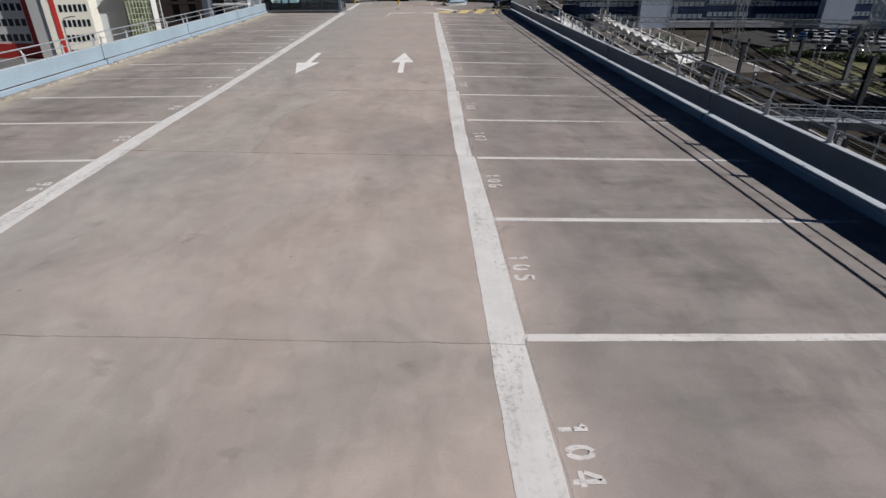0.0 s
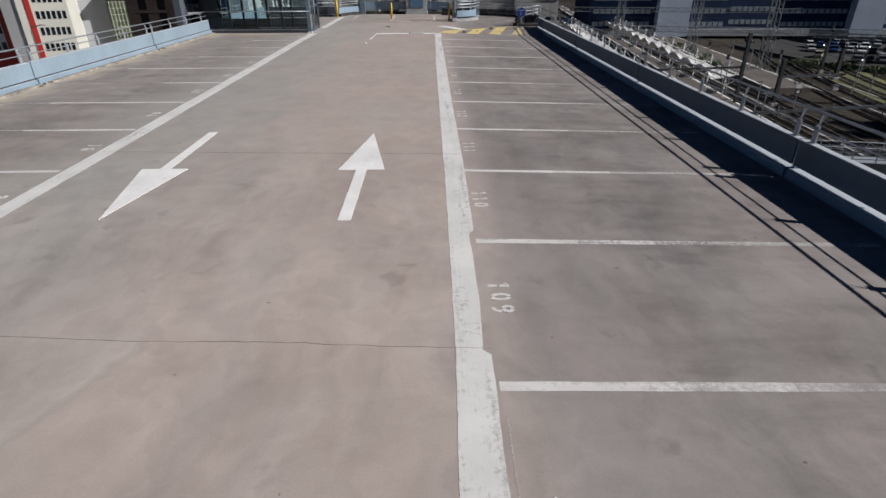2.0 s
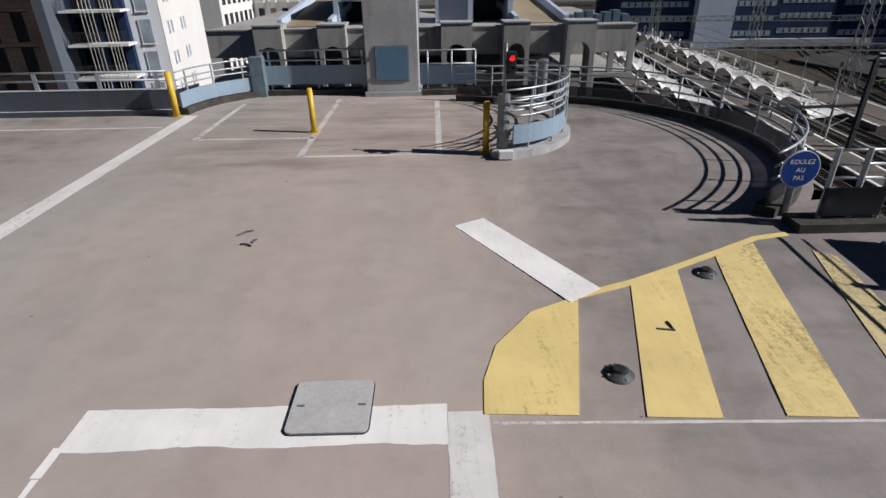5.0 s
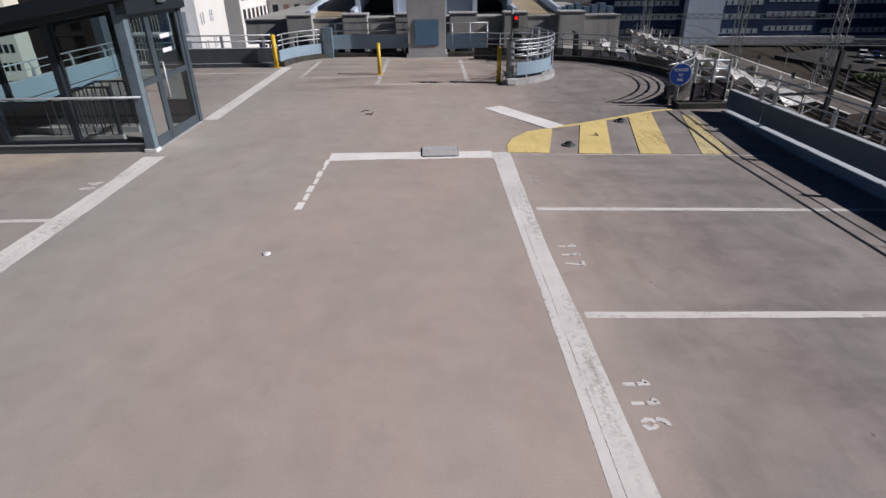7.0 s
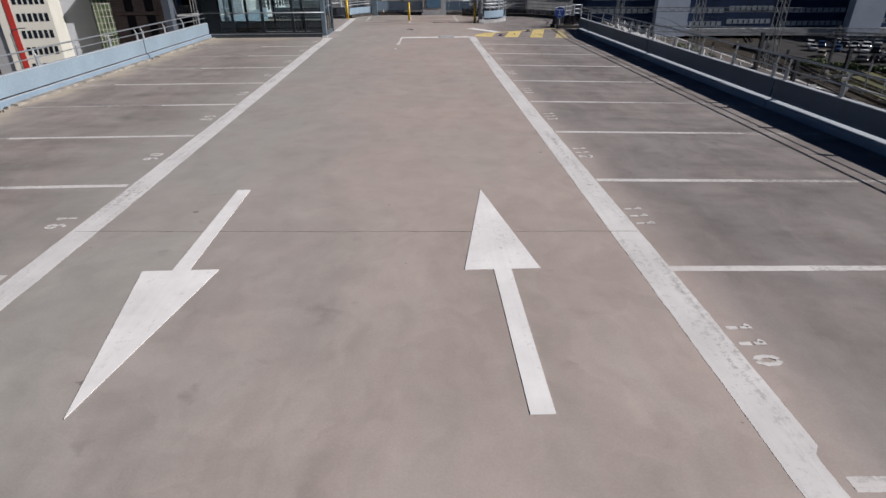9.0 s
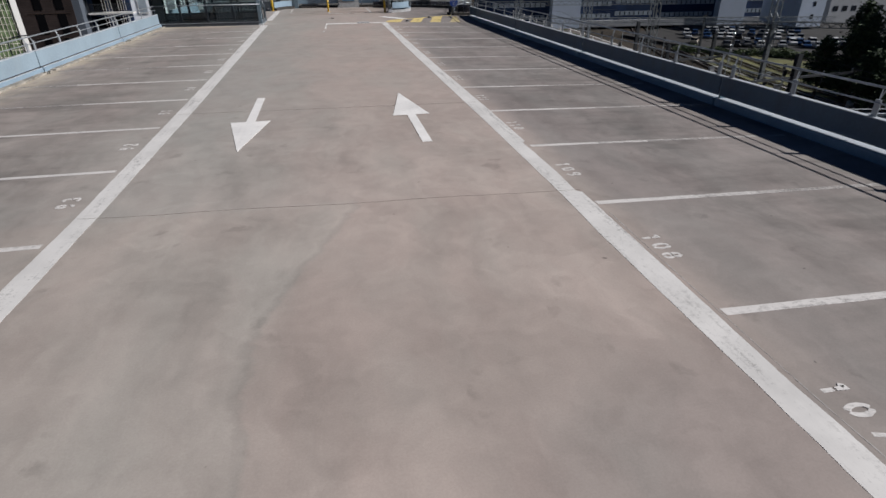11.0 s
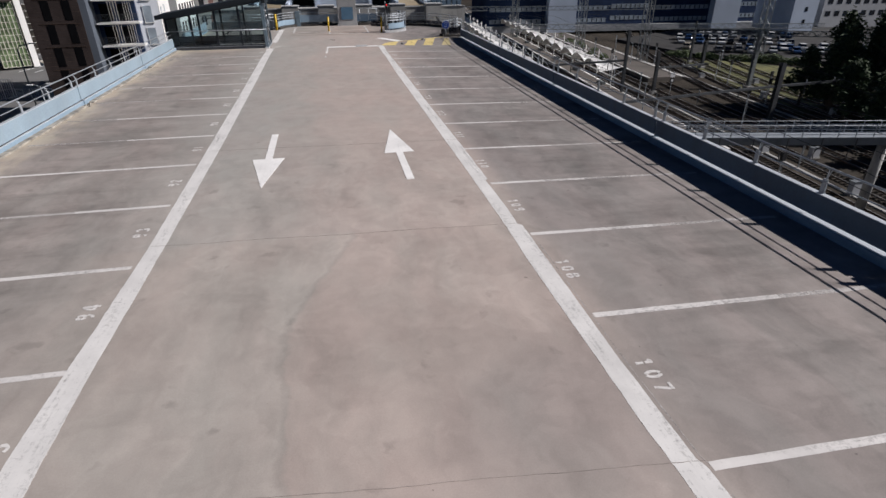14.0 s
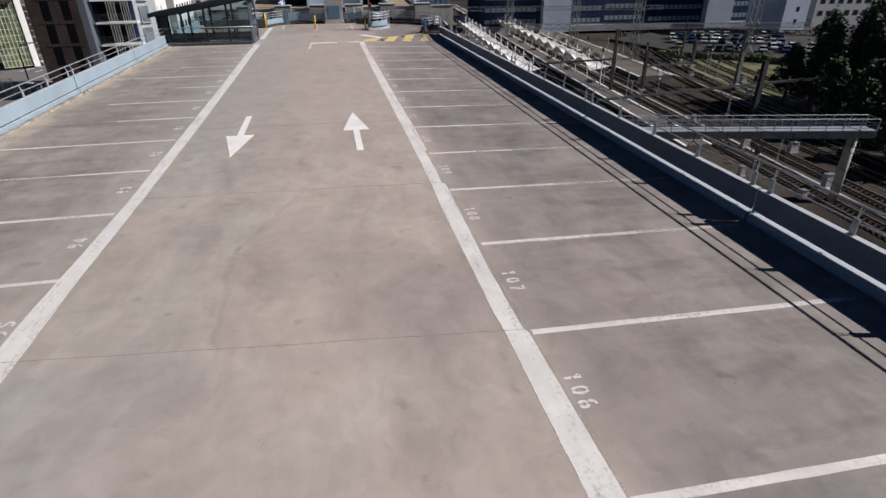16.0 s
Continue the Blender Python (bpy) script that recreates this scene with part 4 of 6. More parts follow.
for (ya, yb) in ((SY0 - 0.28, SY1 + 0.25),):
    v = [(SX0 - 0.35, lobby_roof(SX0 - 0.35)), (SX1 + 0.18, lobby_roof(SX1 + 0.18))]
    lo = [bm.verts.new((x, y, z)) for y in (ya, yb) for x, z in v]
    hi = [bm.verts.new((x, y, z + 0.22)) for y in (ya, yb) for x, z in v]
    for f in ((lo[0], lo[1], lo[3], lo[2]), (hi[0], hi[1], hi[3], hi[2]), (lo[0], lo[1], hi[1], hi[0]), (lo[2], lo[3], hi[3], hi[2]),
              (lo[0], lo[2], hi[2], hi[0]), (lo[1], lo[3], hi[3], hi[1])):
        bm.faces.new(f)
part("roof", bm, M["roof_sheet"], lobby, "dark sheet roof sloping down to the parapet")
BAYS = 4
for side_y, nm in ((SY0 + 0.05, "front"), (SY1 - 0.05, "rear")):
    for i in range(BAYS + 1):
        x = SX0 + 0.06 + (SX1 - SX0 - 0.16) * i / BAYS
        bm = B()
        w = 0.075 if i in (0, BAYS) else 0.055
        box(bm, x - w, x + w, side_y - 0.04, side_y + 0.04, 0.14 if nm == "front" else 0.0, lobby_roof(x) + 0.01)
        part("mullion", bm, M["frame"], lobby)
        if i < BAYS:
            x2 = SX0 + 0.06 + (SX1 - SX0 - 0.16) * (i + 1) / BAYS
            bm = B()
            vs = [bm.verts.new(p) for p in ((x + 0.03, side_y, 0.16), (x2 - 0.03, side_y, 0.16), (x2 - 0.03, side_y, lobby_roof(x2)), (x + 0.03, side_y, lobby_roof(x)))]
            bm.faces.new(vs)
            pane = part("pane", bm, M["lobby_glass"], lobby)
            pane.visible_shadow = False
    bm = B()
    beam(bm, (SX0, side_y, lobby_roof(SX0) - 0.03), (SX1, side_y, lobby_roof(SX1) - 0.03), 0.1, 0.16)
    part("head_beam", bm, M["frame"], lobby)
    bm = B()
    box(bm, SX0, SX1, side_y - 0.045, side_y + 0.045, 0.14, 0.21)
    part("bottom_rail", bm, M["frame"], lobby)
bm = B()
box(bm, SX0, SX0 + 0.08, SY0, SY1, 0.0, 1.7)
part("end_wall", bm, M["frame"], lobby)
part("spandrel", box(B(), SX0 + 0.09, SX1 - 0.1, SY1 - 0.09, SY1 - 0.06, 0.0, 0.46), M["panel_dark"], lobby, "dark low panel behind the rear glass")
part("spandrel_rail", box(B(), SX0 + 0.09, SX1 - 0.1, SY1 - 0.10, SY1 - 0.05, 0.461, 0.50), M["frame"], lobby)
bm = B()
box(bm, SX1 - 0.15, SX1 + 0.02, SY0 - 0.06, SY0 + 0.095, 0.06, 2.45)
part("corner_post", bm, M["post_blue"], lobby, "blue-grey steel corner post", bevel=0.006)
part("post_base", box(B(), SX1 - 0.17, SX1 + 0.05, SY0 - 0.09, SY0 + 0.10, 0.0, 0.06), M["sign_white"], lobby, "white painted post base", bevel=0.008)
bm = B()
box(bm, SX1 - 0.055, SX1 + 0.025, SY1 - 0.10, SY1 + 0.05, 0.0, 2.29)
part("corner_post", bm, M["door_frame"], lobby, "slate blue steel corner post", bevel=0.006)
bm = B()
tube(bm, [(SX0 + 0.1, SY0 - 0.09, 0.98), (SX1 + 0.0, SY0 - 0.09, 0.98)], 0.02)
part("hand_bar", bm, M["galv"], lobby, smooth=True)
for x in (SX0 + 0.3, (SX0 + SX1) / 2, SX1 - 0.15):
    part("bar_bracket", tube(B(), [(x, SY0 - 0.09, 0.97), (x, SY0 + 0.02, 0.97)], 0.01), M["galv"], lobby)
part("fascia", box(B(), SX1 - 0.05, SX1 + 0.13, SY0 - 0.1, SY1 + 0.05, 2.29, 2.52), M["roof_sheet"], lobby, "dark fascia over the doors")
bm = B()
box(bm, SX1 - 0.06, SX1 + 0.03, SY0 + 0.07, SY1, -0.001, 0.025)
part("threshold", bm, M["galv"], lobby)
DY0, DY1 = SY0 + 0.10, SY1 - 0.10
DOOR_TOP = 2.28
for a, b in ((DY0, 36.41), (36.42, DY1)):
    w = 0.10 if a > DY0 else 0.06
    leaf = part("door", box(box(box(box(B(), SX1 - 0.04, SX1, a, a + w, 0.03, DOOR_TOP), SX1 - 0.04, SX1, b - w, b, 0.03, DOOR_TOP),
                                SX1 - 0.039, SX1 - 0.001, a + w, b - w, 0.03, 0.20), SX1 - 0.039, SX1 - 0.001, a + w, b - w, DOOR_TOP - 0.07, DOOR_TOP), M["door_frame"], lobby, "closed glazed door leaf in a blue-grey frame", bevel=0.004)
    part("mid_rail", box(B(), SX1 - 0.038, SX1 - 0.002, a + w, b - w, 1.11, 1.21), M["door_frame"], leaf)
    for z0, z1 in ((0.20, 1.11), (1.21, DOOR_TOP - 0.07)):
        bm = B()
        bm.faces.new([bm.verts.new(p) for p in ((SX1 - 0.02, a + w, z0), (SX1 - 0.02, b - w, z0), (SX1 - 0.02, b - w, z1), (SX1 - 0.02, a + w, z1))])
        pane = part("pane", bm, M["lobby_glass"], leaf)
        pane.visible_shadow = False
    if a > DY0:
        part("handle", tube(B(), [(SX1, 36.56, 0.78), (SX1 + 0.06, 36.56, 0.78), (SX1 + 0.06, 36.56, 1.42), (SX1, 36.56, 1.42)], 0.016), M["galv"], leaf, "long vertical steel pull handle", smooth=True)
        for z in (1.55, 1.80):
            part("sticker", box(B(), SX1 - 0.017, SX1 - 0.014, 36.84, 37.23, z, z + 0.075), M["sign_white"], leaf, "white warning strip on the glass")
# the stair head inside the lobby
stair = thing("stair_rail", "dark steel balustrade round the stair head in the lobby", "balustrade", (0, 0, 0))
for y in (36.45, 37.1):
    for xa, za, xb, zb in ((-8.7, 0.72, -8.0, 1.0), (-8.0, 1.0, -7.4, 1.0)):
        part("handrail", tube(B(), [(xa, y, za), (xb, y, zb)], 0.022, 8), M["frame"], stair)
    for k in range(9):
        x = -8.7 + 1.3 * k / 8
        z = 1.0 if x > -8.0 else 1.0 + (x + 8.0) * 0.4
        part("baluster", tube(B(), [(x, y, 0.1), (x, y, z)], 0.014, 5), M["frame"], stair)
part("newel", box(B(), -7.44, -7.38, 36.42, 36.48, 0, 1.02), M["frame"], stair)
well = thing("stair_upstand", "low pale concrete upstand round the stair opening", "upstand", (0, 0, 0))
part("kerb", box(B(), -9.7, -7.35, 36.40, 36.50, 0, 0.11), M["concrete"], well)
part("kerb", box(B(), -9.7, -7.35, 37.05, 37.15, 0, 0.11), M["concrete"], well)
sign = thing("exit_sign", "small green emergency exit sign over the door", "exit sign", (SX1 + 0.20, 36.76, 2.43))
part("case", box(B(), -0.02, 0.01, -0.15, 0.15, 0, 0.2), M["mast_grey"], sign)
part("face", box(B(), 0.0101, 0.014, -0.13, 0.13, 0.02, 0.18), M["green_sign"], sign)
part("pictogram", box(B(), 0.0141, 0.017, -0.02, 0.07, 0.05, 0.15), M["pale_green"], sign)


# ---- the head of the ramp ----


def bollard(x, y, h, r=0.06):
    post = thing("bollard", "yellow painted steel bollard on the deck", "bollard", (x, y, 0), "yellow bollards")
    part("tube", tube(B(), [(0, 0, 0), (0, 0, h - 0.02)], r, 14), M["yellow"], post, smooth=True)
    bm = B()
    bmesh.ops.create_uvsphere(bm, u_segments=14, v_segments=8, radius=r, matrix=Matrix.Translation((0, 0, h - 0.025)) @ Matrix.Diagonal((1, 1, 0.45, 1)))
    part("cap", bm, M["yellow"], post, smooth=True)
    part("base_plate", box(B(), -0.1, 0.1, -0.1, 0.1, 0, 0.012), M["yellow"], post)
    return post


bollard(-2.97, 43.62, 0.93)
bollard(-6.6, 45.35, 1.05, 0.075)
bollard(0.55, 41.95, 0.95)

column = thing("concrete_column", "square concrete column with a blue hatch at the ramp head", "column", (-1.5, 48.0, 0))
part("shaft", box(B(), -0.7, 0.7, -0.7, 0.7, 0.12, 6.0), M["concrete"], column, bevel=0.02)
part("plinth", box(B(), -0.76, 0.76, -0.76, 0.76, 0, 0.12), M["concrete"], column)
hatch_rim = part("hatch_rim", box(B(), -0.46, 0.46, -0.712, -0.7005, 0.40, 1.31), M["mast_grey"], column, "thin steel rim")
hatch = part("hatch", box(B(), -0.43, 0.43, -0.735, -0.7125, 0.43, 1.28), M["blue_door"], column, "blue painted metal hatch", bevel=0.006)
for z in (0.58, 1.12):
    part("hinge", tube(B(), [(-0.42, -0.745, z - 0.05), (-0.42, -0.745, z + 0.05)], 0.015), M["blue_door"], hatch)

CURVED = "curved blue-grey guard with round bars at the ramp head"


def curved_guard(name, pts, z_panel, rails, posts, kerb, label, panel_mat="panel"):
    """A kerb, a low curved panel and round bars above it."""
    g = thing(name, label, "guard rail")
    if kerb:
        part("kerb", ribbon(B(), pts, 0.14, 0.14, 0, kerb), M["kerb_dark"], g, "dirty concrete kerb")
    part("panel", ribbon(B(), pts, 0.02, 0.02, z_panel[0], z_panel[1]), M[panel_mat], g)
    for z in rails:
        part("rail", tube(B(), [(p[0], p[1], z) for p in pts], 0.02), M["galv"], g, smooth=True)
    n = len(pts) - 1
    for k in range(posts):
        p = pts[round(n * (k + 0.5) / posts)]
        part("post", tube(B(), [(p[0], p[1], 0), (p[0], p[1], rails[-1])], 0.022, 6), M["galv"], g)
    return g


curved_guard("curved_guard", [(-6.5, 45.5, 0), (-6.45, 45.9, 0), (-6.33, 46.3, 0), (-6.12, 46.75, 0), (-5.85, 47.1, 0), (-5.55, 47.4, 0), (-5.3, 47.6, 0)],
             (0.17, 0.52), (0.68, 0.82, 1.0), 3, 0.16, CURVED)
bm = B()
box(bm, -5.36, -5.0, 47.45, 47.75, 0, 1.05)
solid("guard_post", bm, M["post_blue"], "thick blue-grey steel post between two guards", "post", bevel=0.01)
back = thing("back_guard", "blue-grey panel guard with steel bars behind the bays", "guard rail")
part("panel", box(B(), -5.0, -2.2, 47.72, 47.78, 0.28, 0.78), M["panel"], back)
part("kerb", box(B(), -5.3, -2.2, 47.6, 48.1, 0, 0.14), M["kerb_dark"], back)
for z in (0.92, 1.18):
    part("rail", tube(B(), [(-5.1, 47.75, z), (-2.2, 47.75, z)], 0.026), M["galv"], back, smooth=True)
for x in (-4.9, -3.6, -2.35):
    part("post", box(B(), x - 0.03, x + 0.03, 47.79, 47.83, 0.1, 1.18), M["galv"], back)
side_guard = thing("back_guard", "slate panel guard with a steel frame beside the column", "guard rail")
part("panel", box(B(), -0.76, 0.72, 47.5, 47.55, 0.26, 0.76), M["panel_slate_shade"], side_guard)
part("kerb", box(B(), -0.72, 0.9, 47.3, 47.8, 0, 0.14), M["kerb_dark"], side_guard)
for z in (0.80, 1.15):
    part("rail", tube(B(), [(-0.76, 47.52, z), (0.74, 47.52, z)], 0.022), M["galv"], side_guard, smooth=True)
for x in (-0.55, 0.1, 0.74):
    part("post", tube(B(), [(x, 47.52, 0.14), (x, 47.52, 1.15)], 0.025, 8), M["galv"], side_guard, smooth=True)

outer = arc(*RAMP_C, RAMP_R, -54, 97, 0, 40) + [(0.75, 46.5, 0), (0.2, 46.62, 0)]
curved_guard("ramp_guard", outer, (0.16, 0.40), (0.52, 0.70, 0.88), 10, 0.14, "curved galvanised guard with perforated panels round the ramp", "mesh")
# the island between the two ways of the ramp
isl_r = arc(0.45, 43.35, 1.80, -72, 12, 0, 16)
bm = B()
prism(bm, [(0.62, 41.55), (1.0, 41.5)] + [(p[0], p[1]) for p in arc(0.45, 43.35, 1.95, -62, 14, 0, 14)] + [(1.9, 43.9)] + [(p[0], p[1]) for p in arc(0.2, 43.4, 1.55, 12, -66, 0, 12)], 0, 0.14)
solid("island_kerb", bm, M["concrete"], "chipped concrete kerb island at the ramp head", "kerb island")
curved_guard("curved_guard", isl_r, (0.24, 0.58), (0.74, 0.90, 1.05), 4, 0, CURVED)
curved_guard("curved_guard", arc(0.15, 44.3, 2.35, -72, 50, 0, 16), (0.15, 0.2), (0.72, 0.9, 1.1), 5, 0, "curved galvanised guard rail on the island")
bm = B()
tube(bm, [(0.84, 41.78, 0.12), (0.84, 41.78, 1.1)], 0.11, 16)
solid("guard_post", bm, M["mast_grey"], "thick round steel post on the island", "post", smooth=False)
bm = B()
tube(bm, [(2.3, 45.9, 0.0), (2.3, 45.9, 1.1)], 0.11, 16)
solid("guard_post", bm, M["mast_grey"], "thick round steel post at the end of the island", "post")
bm = B()
box(bm, 0.74, 1.0, 41.42, 41.55, 0.02, 0.17)
solid("junction_box", bm, M["sign_white"], "small white box at the foot of the island", "junction box", bevel=0.01)
light = thing("traffic_light", "two-lamp traffic light showing red", "traffic light", (0.9, 41.75, 0))
part("pole", tube(B(), [(-0.06, 0, 1.1), (-0.06, 0, 1.95)], 0.03, 10), M["mast_grey"], light, smooth=True)
head = part("head", box(B(), -0.05, 0.11, -0.12, 0.04, 1.45, 1.82), M["black"], light, bevel=0.02)
for z, m, l in ((1.72, "red_lamp", "lit red lamp"), (1.55, "dark_glass", "unlit lamp")):
    bm = B()
    bmesh.ops.create_uvsphere(bm, u_segments=16, v_segments=8, radius=0.052, matrix=Matrix.Translation((0.03, -0.12, z)) @ Matrix.Diagonal((1, 0.35, 1, 1)))
    part("lamp", bm, M[m], head, l, smooth=True)
    part("hood", ribbon(B(), arc(0.03, 0, 0.062, 0, 180, 0, 8), 0.004, 0.004, 0, 0.1), M["black"], head).matrix_basis = Matrix.Translation((0, -0.12, z)) @ Matrix.Rotation(radians(90), 4, "X")

# the round blue sign
post = thing("speed_sign", "round blue road sign on a grey post", "road sign", (4.35, 38.75, 0))
part("post", tube(B(), [(0, 0.05, 0), (0, 0.05, 0.95)], 0.05, 10), M["galv"], post, smooth=True)
bm = B()
bmesh.ops.create_cone(bm, cap_ends=True, segments=32, radius1=0.255, radius2=0.255, depth=0.02, matrix=Matrix.Translation((0, -0.02, 0.68)) @ Matrix.Rotation(radians(90), 4, "X"))
disc = part("disc", bm, M["sign_white"], post)
bm = B()
bmesh.ops.create_cone(bm, cap_ends=True, segments=32, radius1=0.24, radius2=0.24, depth=0.02, matrix=Matrix.Translation((0, -0.025, 0.68)) @ Matrix.Rotation(radians(90), 4, "X"))
part("face", bm, M["sign_blue"], disc, "blue sign face")
for word, z in (("ROULEZ", 0.78), ("AU", 0.67), ("PAS", 0.56)):
    curve = bpy.data.curves.new("lettering", "FONT")
    curve.body, curve.size, curve.align_x, curve.align_y, curve.extrude = word, 0.088, "CENTER", "CENTER", 0.001
    tmp = new("lettering_text", curve)
    data = bpy.data.meshes.new_from_object(tmp.evaluated_get(bpy.context.evaluated_depsgraph_get()))
    bpy.data.objects.remove(tmp)
    data.materials.clear()
    data.materials.append(M["sign_white"])
    ob = new("lettering", data)
    ob.parent = disc
    ob.matrix_basis = Matrix.Translation((0, -0.038, z)) @ Matrix.Rotation(radians(90), 4, "X")
# the end of the eastern parapet
endg = thing("end_guard", "grey panel guard with bars beside the ramp sign", "guard rail")
part("panel", box(B(), 4.5, 5.3, 38.37, 38.38, 0.16, 0.55), M["mesh"], endg)
part("kerb", box(B(), 4.2, 5.4, 38.2, 38.6, 0, 0.12), M["kerb_dark"], endg)
for x in (4.55, 4.95, 5.3):
    part("post", tube(B(), [(x, 38.42, 0.1), (x, 38.42, 1.05)], 0.035), M["galv"], endg)
for z in (0.66, 0.84, 1.02):
    part("rail", tube(B(), [(4.5, 38.42, z), (5.3, 38.42, z)], 0.022), M["galv"], endg, smooth=True)

# ---- the railway below ----
bm = B()
s = 1600.0
v = [bm.verts.new((x, y, GROUND)) for x, y in ((-s, -s), (s, -s), (s, s), (-s, s))]
bm.faces.new(v)
solid("ground", bm, M["ground"], "dark ballast and earth round the railway yard", "ground", kind="structure")

SLOPE = 0.1


def along(u, y):
    """A place in the yard: u across the tracks, y along them."""
    return u + SLOPE * y, y


def strip(u0, u1, y0, y1):
    return [along(u0, y0), along(u1, y0), along(u1, y1), along(u0, y1)]


def platform(u0, u1, y0, y1):
    p = thing("platform", "railway platform of brown asphalt with white edges", "platform", group="platforms", kind="structure")
    part("surface", prism(B(), strip(u0, u1, y0, y1), GROUND, -15.8), M["platform"], p)
    for a, b in ((u0 - 0.05, u0 + 0.35), (u1 - 0.35, u1 + 0.05)):
        part("edge_stone", prism(B(), strip(a, b, y0 - 0.05, y1), -15.9, -15.79), M["render_white"], p, "white platform edge")
    return p


platform(33.6, 37.3, 58, 330)
platform(47.2, 54.6, 102, 330)
platform(20.5, 25.0, 75, 330)


def track(u, y0, y1, bend=0.0):
    t = thing("railway_track", "rusty railway track on wooden sleepers", "railway track", group="tracks", kind="structure")
    n = 40

    def place(uu, y):
        return uu + SLOPE * y + bend * max(0, y - 60) ** 2 / 1000, y
    for off in (-0.75, 0.75):
        bm = B()
        pts = [(*place(u + off, y0 + (y1 - y0) * i / n), 0) for i in range(n + 1)]
        ribbon(bm, pts, 0.05, 0.05, GROUND + 0.15, GROUND + 0.32)
        rail_ = part("rail", bm, M["rail"], t)
        part("rail_head", ribbon(B(), pts, 0.036, 0.036, GROUND + 0.321, GROUND + 0.335), M["rail_head"], rail_, "bright worn running surface")
    bm = B()
    for i in range(int((y1 - y0) / 0.65)):
        x, y = place(u, y0 + 0.65 * i)
        box(bm, x - 1.25, x + 1.25, y - 0.11, y + 0.11, GROUND + 0.02, GROUND + 0.10)
    tagged(part("sleepers", bm, M["sleeper"], t), kind="stuff")
    return t


for u, y1, bend in ((27.3, 230, 0), (31.2, 230, 0), (39.6, 230, 0), (44.6, 230, 0), (49.4, 100, 0), (53.6, 190, 1.6), (58.4, 190, 1.6), (62.4, 190, 1.6), (66.5, 185, 1.7), (70.6, 180, 1.8)):
    track(u, 22, y1, bend)

bm = B()
prism(bm, [(66.5, 73), (82, 80), (100, 104), (90, 121), (80, 126), (71, 100)], GROUND, GROUND + 0.06)
solid("grass_verge", bm, M["grass"], "yellowing grass verge beside the tracks", "grass", kind="structure")
bm = B()
prism(bm, [(84, 130), (104, 112), (150, 96), (210, 150), (130, 190), (80, 160)], GROUND, GROUND + 0.8)
solid("car_park", bm, M["asphalt"], "grey asphalt car park below the offices", "car park", kind="structure")


def canopy(u, y0, count, step, width, z):
    """A row of stretched white membrane shells on masts, arched along their western side."""
    for i in range(count):
        y = y0 + step * i
        x, _ = along(u, y)
        c = thing("platform_canopy", "white stretched membrane canopy on the platform", "canopy", (x, y, 0), "platform canopies")
        bm = B()
        nu, nv = 8, 10
        grid = []
        for a in range(nu + 1):
            row = []
            for b in range(nv + 1):
                f, t_ = a / nu, b / nv * 2 - 1        # f: 0 at the arched side, 1 at the far side
                arch = 1.75 * (1 - t_ * t_) * (1 - f) ** 1.4
                sag = -0.45 * math.sin(math.pi * f) * (1 - 0.5 * t_ * t_)
                lift = 0.75 * f * (0.35 + 0.65 * t_ * t_)
                half = step / 2 * (0.99 - 0.10 * math.sin(math.pi * f))
                row.append(bm.verts.new(((f - 0.5) * width - 0.5 * (1 - f) * (1 - t_ * t_), t_ * half, z + arch + sag + lift)))
            grid.append(row)
        for a in range(nu):
            for b in range(nv):
                bm.faces.new((grid[a][b], grid[a + 1][b], grid[a + 1][b + 1], grid[a][b + 1]))
        part("membrane", bm, M["membrane"], c, smooth=True)
        part("mast", tube(B(), [(0, -step / 2, -15.8), (0, -step / 2, z + 2.7)], 0.10, 6), M["render_white"], c)
        for sx in (-1, 1):
            part("stay", tube(B(), [(0, -step / 2, z + 2.5), (sx * width * 0.45, -step / 2 + 0.4, z + 0.5)], 0.04, 4), M["galv"], c)
            part("strut", tube(B(), [(0, -step / 2, z - 1.0), (sx * width * 0.48, -step / 2 + 0.2, z)], 0.07, 5), M["galv"], c)
        if i % 2 == 0:
            part("bench", box(B(), -0.3, 0.3, -1.2, 1.2, -15.79, -15.3), M["mast_grey"], c)


canopy(36.0, 98.8, 17, 7.4, 4.6, -13.0)
canopy(22.9, 99.0, 15, 7.4, 4.4, -13.0)


def lattice_mast(x, y, z0, z1, w):
    m = thing("lattice_mast", "grey steel lattice mast of the overhead line", "mast", (x, y, 0), "lattice masts")
    for sx in (-1, 1):
        for sy in (-1, 1):
            part("leg", beam(B(), (sx * w / 2, sy * w / 2, z0), (sx * w / 2.6, sy * w / 2.6, z1), 0.14, 0.14), M["mast_grey"], m)
    n = int((z1 - z0) / (w * 0.9))
    for i in range(n):
        a, b = z0 + (z1 - z0) * i / n, z0 + (z1 - z0) * (i + 1) / n
        s_ = 1 if i % 2 else -1
        for side in (-1, 1):
            part("lacing", beam(B(), (-s_ * w / 2.2, side * w / 2.2, a), (s_ * w / 2.2, side * w / 2.2, b), 0.07, 0.07), M["mast_grey"], m)
            part("lacing", beam(B(), (side * w / 2.2, -s_ * w / 2.2, a), (side * w / 2.2, s_ * w / 2.2, b), 0.07, 0.07), M["mast_grey"], m)
    return m


